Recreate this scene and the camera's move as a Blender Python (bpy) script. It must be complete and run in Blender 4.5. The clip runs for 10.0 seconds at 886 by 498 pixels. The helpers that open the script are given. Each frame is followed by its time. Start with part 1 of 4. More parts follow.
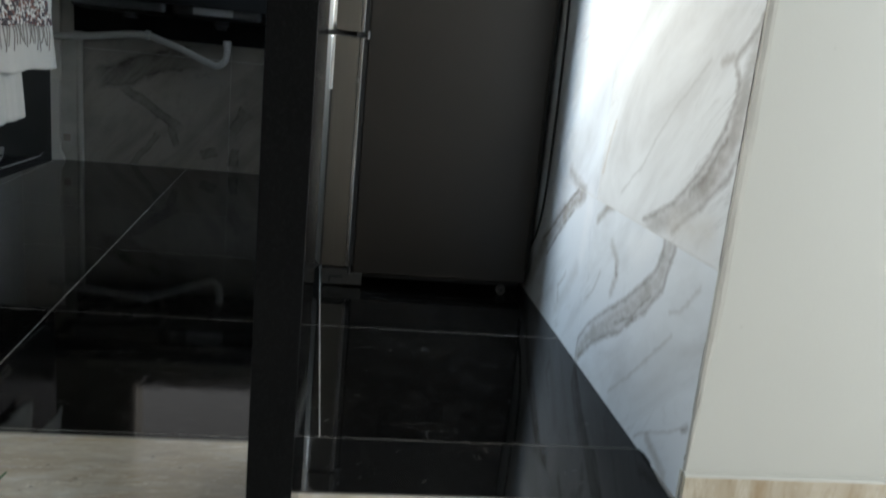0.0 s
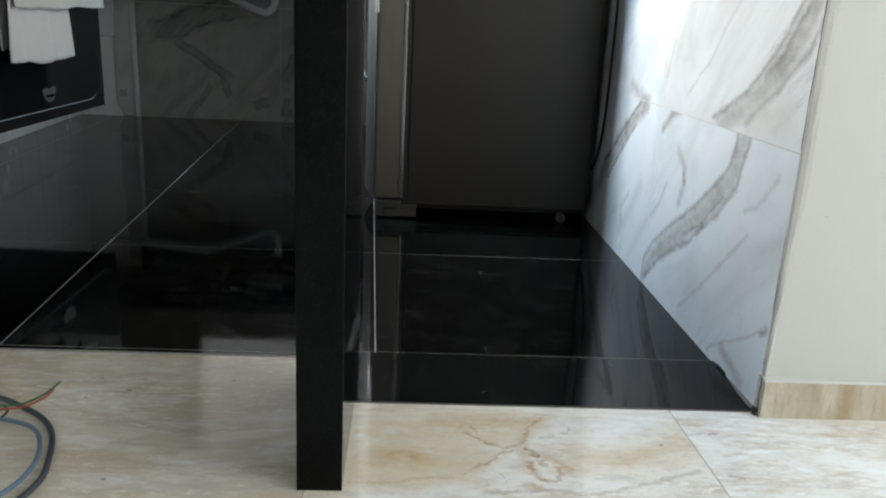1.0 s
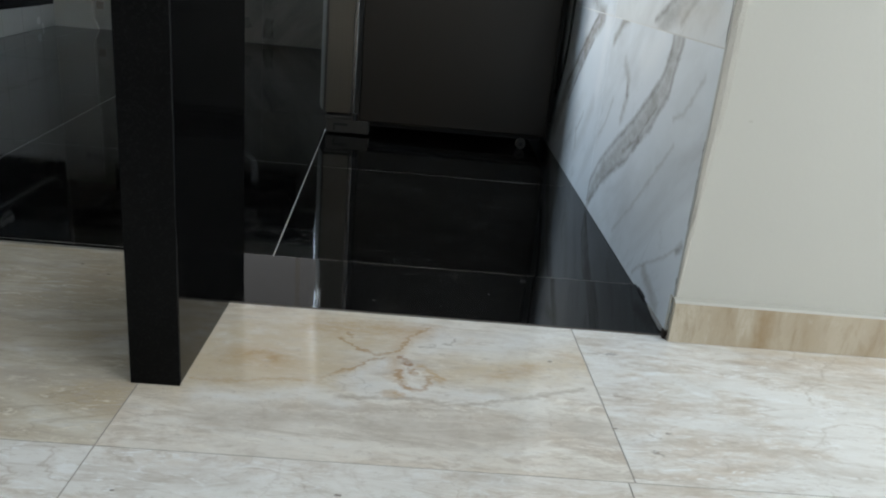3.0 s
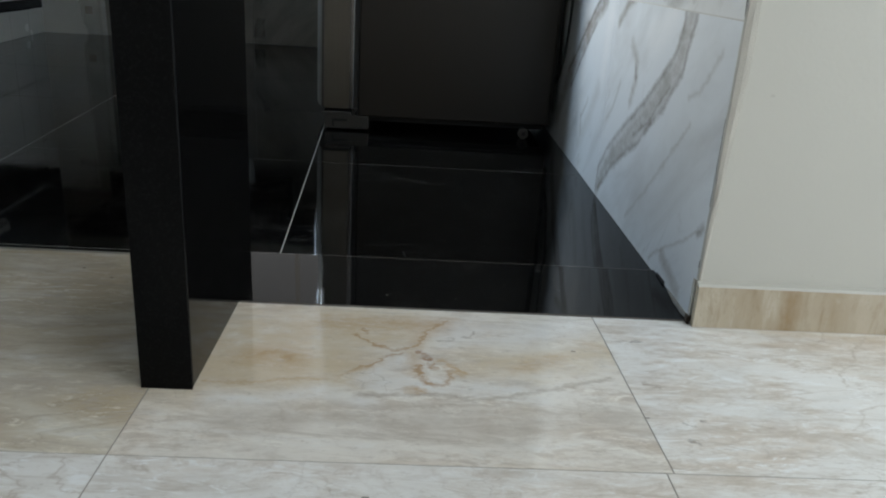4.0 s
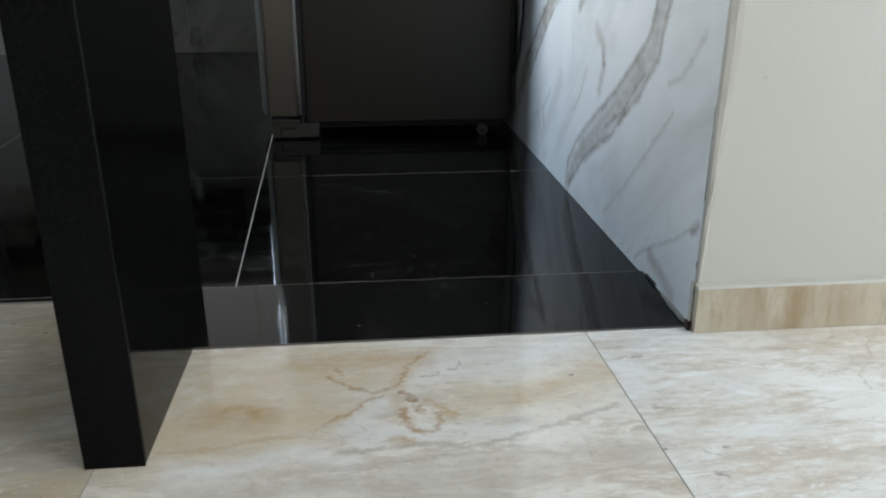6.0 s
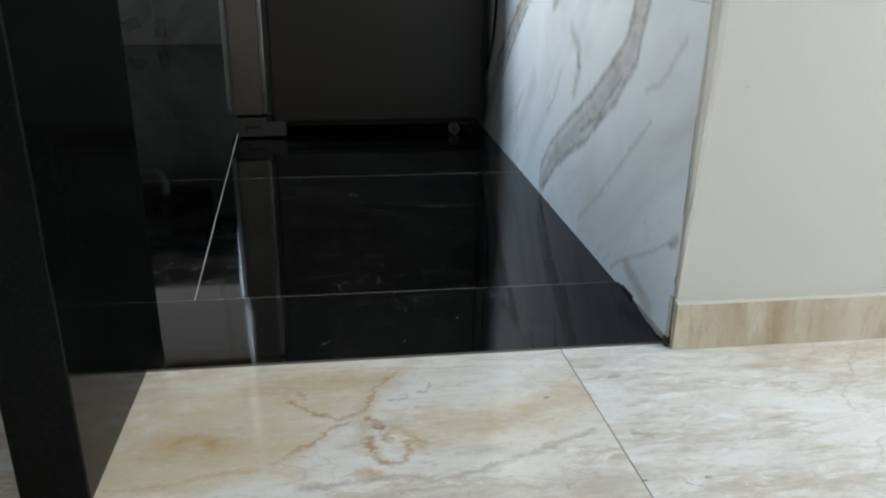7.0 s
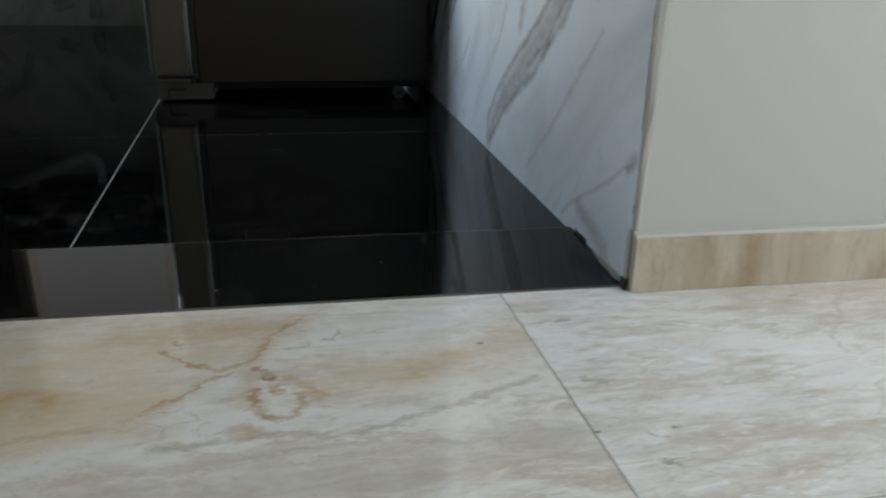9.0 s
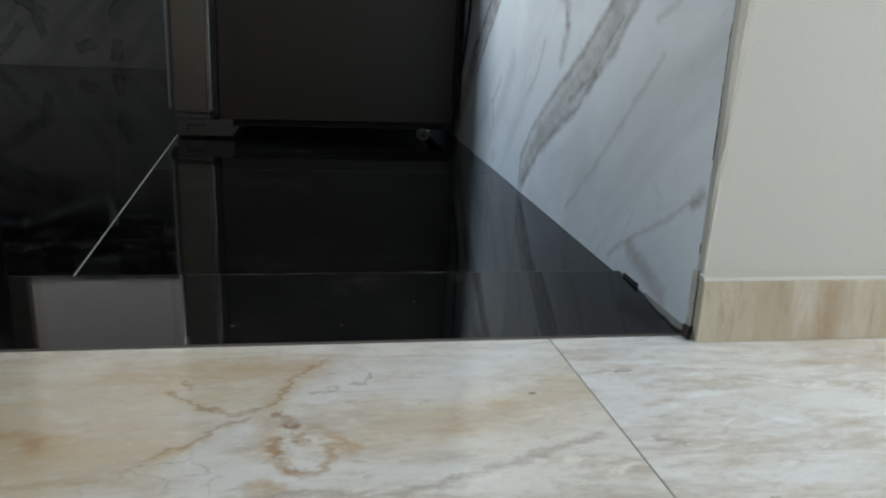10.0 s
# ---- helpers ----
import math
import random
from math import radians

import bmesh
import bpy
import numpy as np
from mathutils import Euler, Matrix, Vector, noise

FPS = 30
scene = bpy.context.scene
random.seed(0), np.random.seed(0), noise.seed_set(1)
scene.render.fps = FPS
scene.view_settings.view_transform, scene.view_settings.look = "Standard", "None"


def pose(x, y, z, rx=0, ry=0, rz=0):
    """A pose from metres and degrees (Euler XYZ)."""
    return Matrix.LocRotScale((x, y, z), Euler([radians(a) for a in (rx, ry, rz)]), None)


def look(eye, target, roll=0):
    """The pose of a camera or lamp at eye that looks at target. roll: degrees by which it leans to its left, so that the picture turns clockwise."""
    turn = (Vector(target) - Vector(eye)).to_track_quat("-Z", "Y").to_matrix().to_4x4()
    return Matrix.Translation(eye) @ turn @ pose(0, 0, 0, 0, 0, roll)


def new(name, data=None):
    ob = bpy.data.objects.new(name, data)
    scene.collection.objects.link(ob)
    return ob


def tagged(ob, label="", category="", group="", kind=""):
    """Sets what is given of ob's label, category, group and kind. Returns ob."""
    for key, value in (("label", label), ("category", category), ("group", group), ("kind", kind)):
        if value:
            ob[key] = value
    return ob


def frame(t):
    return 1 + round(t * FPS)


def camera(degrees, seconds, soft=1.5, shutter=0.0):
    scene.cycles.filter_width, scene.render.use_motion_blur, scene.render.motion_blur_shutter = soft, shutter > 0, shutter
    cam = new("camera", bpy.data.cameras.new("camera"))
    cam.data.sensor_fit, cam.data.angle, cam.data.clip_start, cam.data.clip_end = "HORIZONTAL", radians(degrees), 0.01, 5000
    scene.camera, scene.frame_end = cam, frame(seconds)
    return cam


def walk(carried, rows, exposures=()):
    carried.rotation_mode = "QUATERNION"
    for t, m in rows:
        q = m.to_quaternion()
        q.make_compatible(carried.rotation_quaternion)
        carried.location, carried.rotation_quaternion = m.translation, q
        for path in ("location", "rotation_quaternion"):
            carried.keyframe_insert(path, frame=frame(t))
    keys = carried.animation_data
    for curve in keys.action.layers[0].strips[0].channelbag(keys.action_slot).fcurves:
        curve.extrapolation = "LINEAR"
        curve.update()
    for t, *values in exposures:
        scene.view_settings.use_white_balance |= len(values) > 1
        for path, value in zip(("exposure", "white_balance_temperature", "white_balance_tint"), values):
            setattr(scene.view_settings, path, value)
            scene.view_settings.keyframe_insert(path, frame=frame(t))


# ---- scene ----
cam = camera(59.0, 10.0, soft=2.0, shutter=0.4)
EXPOSURES = [(0, -0.4), (0.5, -0.27), (1.5, -0.03), (2.5, -0.27), (4.0, -0.6), (4.5, -0.45), (5.5, -0.35), (7.5, -0.34), (8.0, -0.32), (8.5, -0.72), (9.0, -0.8), (9.5, -0.65), (10.0, -0.56)]
PATH = [
    (0, (0.111, 0.071, 0.804), (0.358, 2.003, 0.349), 5.6),
    (0.5, (0.132, 0.091, 0.725), (0.314, 2.0, 0.158), 3.3),
    (1, (0.134, 0.121, 0.67), (0.236, 2.039, 0.113), 2.8),
    (1.5, (0.183, 0.15, 0.608), (0.257, 2.069, 0.05), 4.3),
    (2, (0.286, 0.183, 0.576), (0.32, 2.079, -0.058), 6.4),
    (2.5, (0.337, 0.201, 0.563), (0.488, 2.094, -0.066), 6.6),
    (2.7, (0.354, 0.198, 0.569), (0.464, 2.077, -0.107), 6.4),
    (4, (0.325, 0.237, 0.537), (0.415, 2.114, -0.149), 3.6),
    (4.5, (0.301, 0.267, 0.551), (0.438, 2.129, -0.167), 2.5),
    (5, (0.275, 0.299, 0.554), (0.428, 2.175, -0.123), 1.9),
    (5.5, (0.283, 0.331, 0.544), (0.489, 2.203, -0.128), 0.5),
    (5.7, (0.293, 0.345, 0.533), (0.488, 2.208, -0.167), 0.1),
    (6.8, (0.331, 0.423, 0.536), (0.561, 2.284, -0.161), 0.9),
    (7, (0.32, 0.431, 0.545), (0.584, 2.278, -0.175), 0.8),
    (7.5, (0.309, 0.497, 0.523), (0.564, 2.332, -0.229), 1.1),
    (8, (0.359, 0.518, 0.464), (0.726, 2.369, -0.197), 2.5),
    (8.5, (0.428, 0.514, 0.436), (0.882, 2.338, -0.248), 4.7),
    (9, (0.399, 0.556, 0.386), (0.751, 2.397, -0.313), 1.2),
    (9.5, (0.376, 0.603, 0.342), (0.665, 2.48, -0.284), -0.0),
    (10, (0.376, 0.646, 0.331), (0.713, 2.535, -0.232), 2.6),
]
walk(cam, [(t, look(eye, target, roll)) for t, eye, target, roll in PATH], exposures=EXPOSURES)


# ---- light ----
world = bpy.data.worlds.new("world")
scene.world = world
world.use_nodes = True
wn = world.node_tree.nodes
sky = wn.new("ShaderNodeTexSky")
sky.sky_type = "NISHITA"
sky.sun_disc = False
sky.sun_elevation, sky.sun_rotation = radians(48), radians(200)
world.node_tree.links.new(sky.outputs[0], wn["Background"].inputs[0])
wn["Background"].inputs[1].default_value = 0.05


def window_light(name, m, width, height, power, colour, spread=180):
    data = bpy.data.lights.new(name, "AREA")
    data.shape, data.size, data.size_y, data.energy, data.color = "RECTANGLE", width, height, power, colour
    data.spread = radians(spread)  # under 180 the beam is narrowed by hand, sparing the back wall
    ob = new(name, data)
    ob.matrix_world = m
    return ob


# daylight standing in each opening
window_light("sky_light_side", look((-1.80, 3.42, 1.70), (0, 3.42, 1.30)), 0.52, 1.0, 77, (0.64, 0.82, 1.0), 102)
# added warm lamp in the same window, no known source, tinting the upper marble
window_light("sky_light_side_warm", look((-1.70, 3.42, 1.72), (0.78, 2.25, 1.45)), 0.36, 0.8, 13.5, (1.0, 0.885, 0.68), 50)
window_light("sky_light_back", look((-0.46, 5.32, 1.995), (-0.46, 3, 1.90)), 1.62, 0.93, 3.2, (1.0, 0.95, 0.86))
window_light("sky_light_patio", look((-2.55, 0.45, 1.15), (0, 0.45, 1.0)), 1.5, 2.0, 18, (0.62, 0.81, 1.0))
window_light("sky_light_front", look((3.25, -0.4, 1.15), (0, -0.4, 1.0)), 3.0, 2.1, 160, (0.845, 0.93, 1.0))


# ---- materials ----
class Nodes:
    """A node material under construction."""

    def __init__(self, name, rough=0.5, metal=0.0, spec=0.5):
        self.mat = bpy.data.materials.new(name)
        self.mat.use_nodes = True
        self.tree = self.mat.node_tree
        self.bsdf = self.tree.nodes["Principled BSDF"]
        self.bsdf.inputs["Roughness"].default_value = rough
        self.bsdf.inputs["Metallic"].default_value = metal
        self.bsdf.inputs["Specular IOR Level"].default_value = spec

    def put(self, socket, value):
        if isinstance(value, bpy.types.NodeSocket):
            self.tree.links.new(value, socket)
        else:
            socket.default_value = value

    def node(self, kind, **values):
        n = self.tree.nodes.new(kind)
        for key, value in values.items():
            self.put(n.inputs[key.replace("_", " ")], value)
        return n

    def math(self, op, a, b=0.0, clamp=False):
        n = self.tree.nodes.new("ShaderNodeMath")
        n.operation, n.use_clamp = op, clamp
        self.put(n.inputs[0], a), self.put(n.inputs[1], b)
        return n.outputs[0]

    def place(self):
        return self.tree.nodes.new("ShaderNodeNewGeometry").outputs["Position"]

    def mapped(self, vector, scale=(1, 1, 1), turn=(0, 0, 0), shift=(0, 0, 0)):
        n = self.node("ShaderNodeMapping", Vector=vector)
        n.inputs["Scale"].default_value, n.inputs["Location"].default_value = scale, shift
        n.inputs["Rotation"].default_value = [radians(a) for a in turn]
        return n.outputs[0]

    def drawn(self, vector, degrees, axis, long, wide):
        """Coordinates turned about an axis, then drawn out along the turned direction."""
        n = self.node("ShaderNodeMapping", Vector=vector)
        n.vector_type = "TEXTURE"
        if axis == "X":
            n.inputs["Rotation"].default_value, n.inputs["Scale"].default_value = (radians(degrees), 0, 0), (1, long, wide)
        else:
            n.inputs["Rotation"].default_value, n.inputs["Scale"].default_value = (0, radians(-degrees), 0), (long, 1, wide)
        return n.outputs[0]

    def noise(self, vector, scale, detail=4.0, rough=0.55, distort=0.0):
        return self.node("ShaderNodeTexNoise", Vector=vector, Scale=scale, Detail=detail, Roughness=rough, Distortion=distort).outputs[0]

    def ramp(self, value, *stops):
        n = self.node("ShaderNodeValToRGB", Fac=value)
        r = n.color_ramp
        while len(r.elements) < len(stops):
            r.elements.new(0.5)
        for e, (at, c) in zip(r.elements, stops):
            e.position, e.color = at, (*c, 1) if isinstance(c, tuple) else (c, c, c, 1)
        return n.outputs[0]

    def span(self, value, low, high, at_low, at_high):
        """A value carried from one range to another, held at its ends."""
        k = (at_high - at_low) / (high - low)
        v = self.math("ADD", self.math("MULTIPLY", value, k), at_low - low * k)
        return self.math("MAXIMUM", self.math("MINIMUM", v, max(at_low, at_high)), min(at_low, at_high))

    def mix(self, fac, a, b, how="MIX"):
        n = self.tree.nodes.new("ShaderNodeMix")
        n.data_type, n.blend_type = "RGBA", how
        for socket, v in ((n.inputs[0], fac), (n.inputs[6], a), (n.inputs[7], b)):
            self.put(socket, (*v, 1) if isinstance(v, tuple) and len(v) == 3 else v)
        return n.outputs[2]

    def split(self, vector):
        return self.node("ShaderNodeSeparateXYZ", Vector=vector).outputs

    def tile_random(self):
        return self.tree.nodes.new("ShaderNodeObjectInfo").outputs["Random"]

    def done(self, colour=None, rough=None, bump=None, strength=0.2, distance=0.002):
        if colour is not None:
            self.put(self.bsdf.inputs["Base Color"], (*colour, 1) if isinstance(colour, tuple) else colour)
        if rough is not None:
            self.put(self.bsdf.inputs["Roughness"], rough)
        if bump is not None:
            b = self.node("ShaderNodeBump", Strength=strength, Distance=distance, Height=bump)
            self.tree.links.new(b.outputs[0], self.bsdf.inputs["Normal"])
        return self.mat


def plain(name, colour, rough=0.5, metal=0.0, amount=0.15, scale=12.0, bump=0.05):
    """A surface of nearly one colour, with stains and grain."""
    n = Nodes(name, rough, metal)
    p = n.place()
    big, fine = n.noise(p, scale * 0.25, 3), n.noise(p, scale * 12, 2)
    dark = tuple(c * (1 - amount) for c in colour)
    light = tuple(min(1, c * (1 + amount * 0.6)) for c in colour)
    c = n.mix(n.math("MULTIPLY", fine, 0.25), n.mix(big, dark, light), dark)
    return n.done(c, n.math("ADD", n.math("MULTIPLY", big, 0.12), rough - 0.06), fine, bump)


def stone_marble(name, bands, base=(0.82, 0.848, 0.868), vein=(0.22, 0.19, 0.16), horizontal="Y", marks=()):
    """White glazed marble tile. bands: (along, z, degrees, width, strength, length, low, high) of its broad grey-brown veins; marks: veins followed in the wall's plane, as for strokes."""
    n = Nodes(name, 0.16)
    p = n.place()
    warp = n.noise(p, 4.4, 5, 0.6)
    fine = n.noise(p, 11.0, 5, 0.65)
    sx, sy, sz = n.split(p)
    along = sy if horizontal == "Y" else sx
    total = None
    for a, z, degrees, width, strength, length, low, high in bands:
        ca, sa = math.cos(radians(degrees)), math.sin(radians(degrees))
        da, dz = n.math("SUBTRACT", along, a), n.math("SUBTRACT", sz, z)
        u = n.math("ADD", n.math("MULTIPLY", da, ca), n.math("MULTIPLY", dz, sa))
        v = n.math("SUBTRACT", n.math("MULTIPLY", dz, ca), n.math("MULTIPLY", da, sa))
        wob = n.math("ADD", n.math("MULTIPLY", n.math("SUBTRACT", warp, 0.5), 0.13), n.math("MULTIPLY", n.math("SUBTRACT", fine, 0.5), 0.034))
        d = n.math("DIVIDE", n.math("ABSOLUTE", n.math("ADD", v, n.math("MULTIPLY", wob, min(1.0, 0.3 + width / 0.06)))), width * 1.25)
        # firm on its edges and paler within, as such veins are
        body = n.ramp(d, (0.0, 0.62), (0.5, 0.72), (0.68, 1.0), (0.78, 0.5), (1.0, 0.0))
        ends = n.ramp(n.math("DIVIDE", n.math("ABSOLUTE", u), length), (0.75, 1.0), (1.0, 0.0))
        held = n.math("MULTIPLY", n.math("GREATER_THAN", sz, low), n.math("LESS_THAN", sz, high))
        b = n.math("MULTIPLY", n.math("MULTIPLY", body, ends), n.math("MULTIPLY", held, strength))
        total = b if total is None else n.math("MAXIMUM", total, b)
    ax = "X" if horizontal == "Y" else "Y"
    streak = n.noise(n.drawn(p, 142 if ax == "X" else 50, ax, 4.0, 1.0), 9.0, 6, 0.62, 0.6)
    inner = n.noise(n.drawn(p, 140 if ax == "X" else 50, ax, 5.0, 1.0), 26.0, 5, 0.6, 0.4)
    if total is not None:
        total = n.math("MULTIPLY", n.math("MULTIPLY", total, n.ramp(inner, (0.38, 0.5), (0.58, 1.0))), 1.3)
    thin = n.ramp(n.math("ABSOLUTE", n.math("SUBTRACT", streak, 0.5)), (0.0, 0.5), (0.012, 0.16), (0.045, 0.0))
    cloud = n.ramp(n.noise(n.drawn(p, 138 if ax == "X" else 50, ax, 2.6, 1.0), 4.5, 5, 0.6, 0.5), (0.46, 0.0), (0.76, 0.5))
    drift = n.math("MAXIMUM", n.math("MULTIPLY", thin, n.ramp(warp, (0.45, 0.0), (0.66, 0.7))), n.math("MULTIPLY", cloud, 0.8 if marks else 1.0))
    total = drift if total is None else n.math("MAXIMUM", total, drift)
    total = n.math("MULTIPLY", total, n.math("ADD", n.math("MULTIPLY", fine, 0.9), 0.5), True)
    c = n.mix(total, base, vein)
    if marks:
        c = strokes(n, c, n.node("ShaderNodeCombineXYZ", X=sy, Y=sz).outputs[0], marks, 0.26, 0.6, 0.5)
    return n.done(c, n.math("ADD", n.math("MULTIPLY", fine, 0.06), 0.12))


def travertine(name, tan, spots=(), stretch=(1.0, 2.7), streak=0.6, light=(0.81, 0.785, 0.745), dark=(0.56, 0.405, 0.255)):
    """Polished cream floor tile with tan drifts. tan: how much; spots: its marks, as for strokes; stretch: how the drifts lie."""
    n = Nodes(name, 0.1)
    p = n.place()
    r = n.tile_random()
    moved = n.node("ShaderNodeVectorMath", Vector=p)
    shift = n.node("ShaderNodeCombineXYZ", X=n.math("MULTIPLY", r, 9.0), Y=n.math("MULTIPLY", r, 5.0))
    n.put(moved.inputs[1], shift.outputs[0])
    q = n.mapped(moved.outputs[0], (stretch[0], stretch[1], 1), (0, 0, -7))
    long = n.noise(n.mapped(moved.outputs[0], (1.3 * stretch[0], 2.0 * stretch[1], 1), (0, 0, -9)), 5.0, 8, 0.70, 1.1)
    bend = n.noise(q, 2.0, 3, 0.5)
    wide = n.noise(q, 2.8, 6, 0.58, 0.9)
    lines = n.noise(q, 3.2, 7, 0.55, 1.1)
    grain = n.noise(n.mapped(moved.outputs[0], (1, 1.8, 1)), 55, 6, 0.75)
    level = n.math("ADD", n.math("ADD", n.math("MULTIPLY", wide, 0.75), n.math("MULTIPLY", long, 0.25)), tan - 0.5)
    t = n.ramp(level, (0.42, 0.0), (0.55, 0.45), (0.74, 1.0))
    c = n.mix(t, light, dark)
    thin = n.ramp(n.math("ABSOLUTE", n.math("SUBTRACT", lines, 0.5)), (0.0, 0.5), (0.008, 0.18), (0.025, 0.0))
    c = n.mix(n.math("MULTIPLY", thin, n.ramp(bend, (0.40, 0.0), (0.62, 0.9))), c, (0.34, 0.25, 0.17))
    c = n.mix(n.ramp(lines, (0.56, 0.0), (0.74, 0.45)), c, (0.55, 0.52, 0.48))
    c = n.mix(n.math("MULTIPLY", n.ramp(long, (0.49, 0.0), (0.68, 0.85)), streak), c, (0.50, 0.435, 0.365))
    c = n.mix(n.ramp(long, (0.28, 0.7), (0.44, 0.0)), c, (0.84, 0.83, 0.81))
    c = n.mix(n.ramp(lines, (0.30, 0.6), (0.42, 0.0)), c, (0.80, 0.79, 0.76))
    mottle = n.noise(n.mapped(moved.outputs[0], (1.5 * stretch[0], 1.7 * stretch[1], 1), (0, 0, -6)), 15.0, 9, 0.78, 0.7)
    c = n.mix(n.math("MULTIPLY", n.math("MULTIPLY", n.ramp(mottle, (0.50, 0.0), (0.57, 0.8)), n.ramp(wide, (0.44, 0.05), (0.60, 1.0))), streak), c, (0.56, 0.485, 0.41))
    c = n.mix(n.math("MULTIPLY", n.ramp(mottle, (0.38, 0.95), (0.46, 0.0)), n.ramp(bend, (0.40, 0.35), (0.58, 1.0))), c, tuple(min(0.9, v * 1.14) for v in light))
    if spots:
        c = strokes(n, c, p, spots)
    c = n.mix(n.ramp(grain, (0.56, 0.0), (0.70, 0.5)), c, (0.42, 0.36, 0.30))
    c = n.mix(n.ramp(grain, (0.28, 0.4), (0.42, 0.0)), c, tuple(min(0.88, v * 1.12) for v in light))
    # hairline cracks and crazing, in places only
    sway = n.node("ShaderNodeTexNoise", Vector=moved.outputs[0], Scale=22.0, Detail=5.0, Roughness=0.7).outputs["Color"]
    swayed = n.node("ShaderNodeVectorMath", Vector=sway)
    swayed.operation, swayed.inputs[1].default_value = "MULTIPLY_ADD", (0.045, 0.035, 0.0)
    n.put(swayed.inputs[2], n.mapped(moved.outputs[0], (1, 1, 0)))
    for scale, width, low, amount in ((5.0, 0.006, 0.54, 0.22), (17.0, 0.018, 0.61, 0.3)):
        net = n.node("ShaderNodeTexVoronoi", Vector=n.mapped(swayed.outputs[0], (1, 1.5, 1), (0, 0, 12)), Scale=scale)
        net.feature = "DISTANCE_TO_EDGE"
        here = n.ramp(n.noise(moved.outputs[0], 3.0 + scale * 0.25, 4, 0.6), (low, 0.0), (low + 0.06, amount))
        c = n.mix(n.math("MULTIPLY", n.ramp(net.outputs["Distance"], (width * 0.3, 1.0), (width, 0.0)), here), c, (0.36, 0.30, 0.24))
    chip = n.node("ShaderNodeTexVoronoi", Vector=n.mapped(p, (1.0, 1.7, 1)), Scale=17.0)
    mark = n.math("MULTIPLY", n.math("LESS_THAN", n.math("ADD", chip.outputs["Distance"], n.math("MULTIPLY", n.noise(p, 160, 3), 0.12)), 0.13), n.math("GREATER_THAN", n.split(chip.outputs["Color"])[0], 0.80))
    c = n.mix(n.math("MULTIPLY", mark, 0.75), c, (0.20, 0.17, 0.145))
    return n.done(c, n.math("ADD", n.math("MULTIPLY", grain, 0.07), 0.035), grain, 0.02)


def strokes(n, c, p, drawn_on, wobble=0.22, frilled=1.0, even=0.25):
    """Natural marks in the stone, each (points or lists of points, half width, softness, colour, strength), wavering as veins do."""
    warp = n.node("ShaderNodeTexNoise", Vector=p, Scale=11.0, Detail=5.0, Roughness=0.6).outputs["Color"]
    off = n.node("ShaderNodeVectorMath", Vector=warp)
    off.operation, off.inputs[1].default_value = "SUBTRACT", (0.5, 0.5, 0.5)
    grown = n.node("ShaderNodeVectorMath", Vector=off.outputs[0])
    grown.operation, grown.inputs[1].default_value = "MULTIPLY", (0.11 * wobble, 0.075 * wobble, 0)
    q = n.node("ShaderNodeVectorMath", Vector=p)
    n.put(q.inputs[1], grown.outputs[0])
    frill = n.node("ShaderNodeTexNoise", Vector=n.mapped(p, (1, 1.5, 1)), Scale=62.0, Detail=4.0, Roughness=0.65).outputs["Color"]
    curl = n.node("ShaderNodeVectorMath", Vector=frill)
    curl.operation, curl.inputs[1].default_value, curl.inputs[2].default_value = "MULTIPLY_ADD", (0.035 * frilled, 0.024 * frilled, 0), (-0.0175 * frilled, -0.012 * frilled, 0)
    both = n.node("ShaderNodeVectorMath", Vector=q.outputs[0])
    n.put(both.inputs[1], curl.outputs[0])
    flat = n.mapped(both.outputs[0], (1, 1, 0))
    patch = n.span(n.noise(n.mapped(p, (1, 1.8, 1)), 19, 6, 0.7), 0.30, 0.60, even, 1.0)
    layer, bare = (0.0, 0.0, 0.0), 1.0  # what the marks add, and how much of the stone they leave bare
    for points, half, soft, colour, strength in drawn_on:
        near = None
        lines = points if isinstance(points, list) else [points]
        for (ax, ay), (bx, by) in (pair for line in lines for pair in zip(line, line[1:])):
            span = ((bx - ax) ** 2 + (by - ay) ** 2)
            rel = n.node("ShaderNodeVectorMath", Vector=flat)
            rel.operation, rel.inputs[1].default_value = "SUBTRACT", (ax, ay, 0)
            dot = n.node("ShaderNodeVectorMath", Vector=rel.outputs[0])
            dot.operation, dot.inputs[1].default_value = "DOT_PRODUCT", ((bx - ax) / span, (by - ay) / span, 0)
            at = n.math("MAXIMUM", n.math("MINIMUM", dot.outputs["Value"], 1.0), 0.0)
            back = n.node("ShaderNodeVectorMath")
            back.operation, back.inputs[0].default_value = "SCALE", (bx - ax, by - ay, 0)
            n.put(back.inputs["Scale"], at)
            gap = n.node("ShaderNodeVectorMath", Vector=rel.outputs[0])
            gap.operation = "DISTANCE"
            n.put(gap.inputs[1], back.outputs[0])
            near = gap.outputs["Value"] if near is None else n.math("MINIMUM", near, gap.outputs["Value"])
        body = n.span(near, half * 0.5, half + soft, 1.0, 0.0)
        b = n.math("MULTIPLY", n.math("MULTIPLY", body, patch), strength)
        layer = n.mix(b, layer, colour)
        bare = n.math("MULTIPLY", bare, n.math("SUBTRACT", 1.0, b))
    return n.mix(1.0, n.mix(bare, (0.0, 0.0, 0.0), c), layer, "ADD")


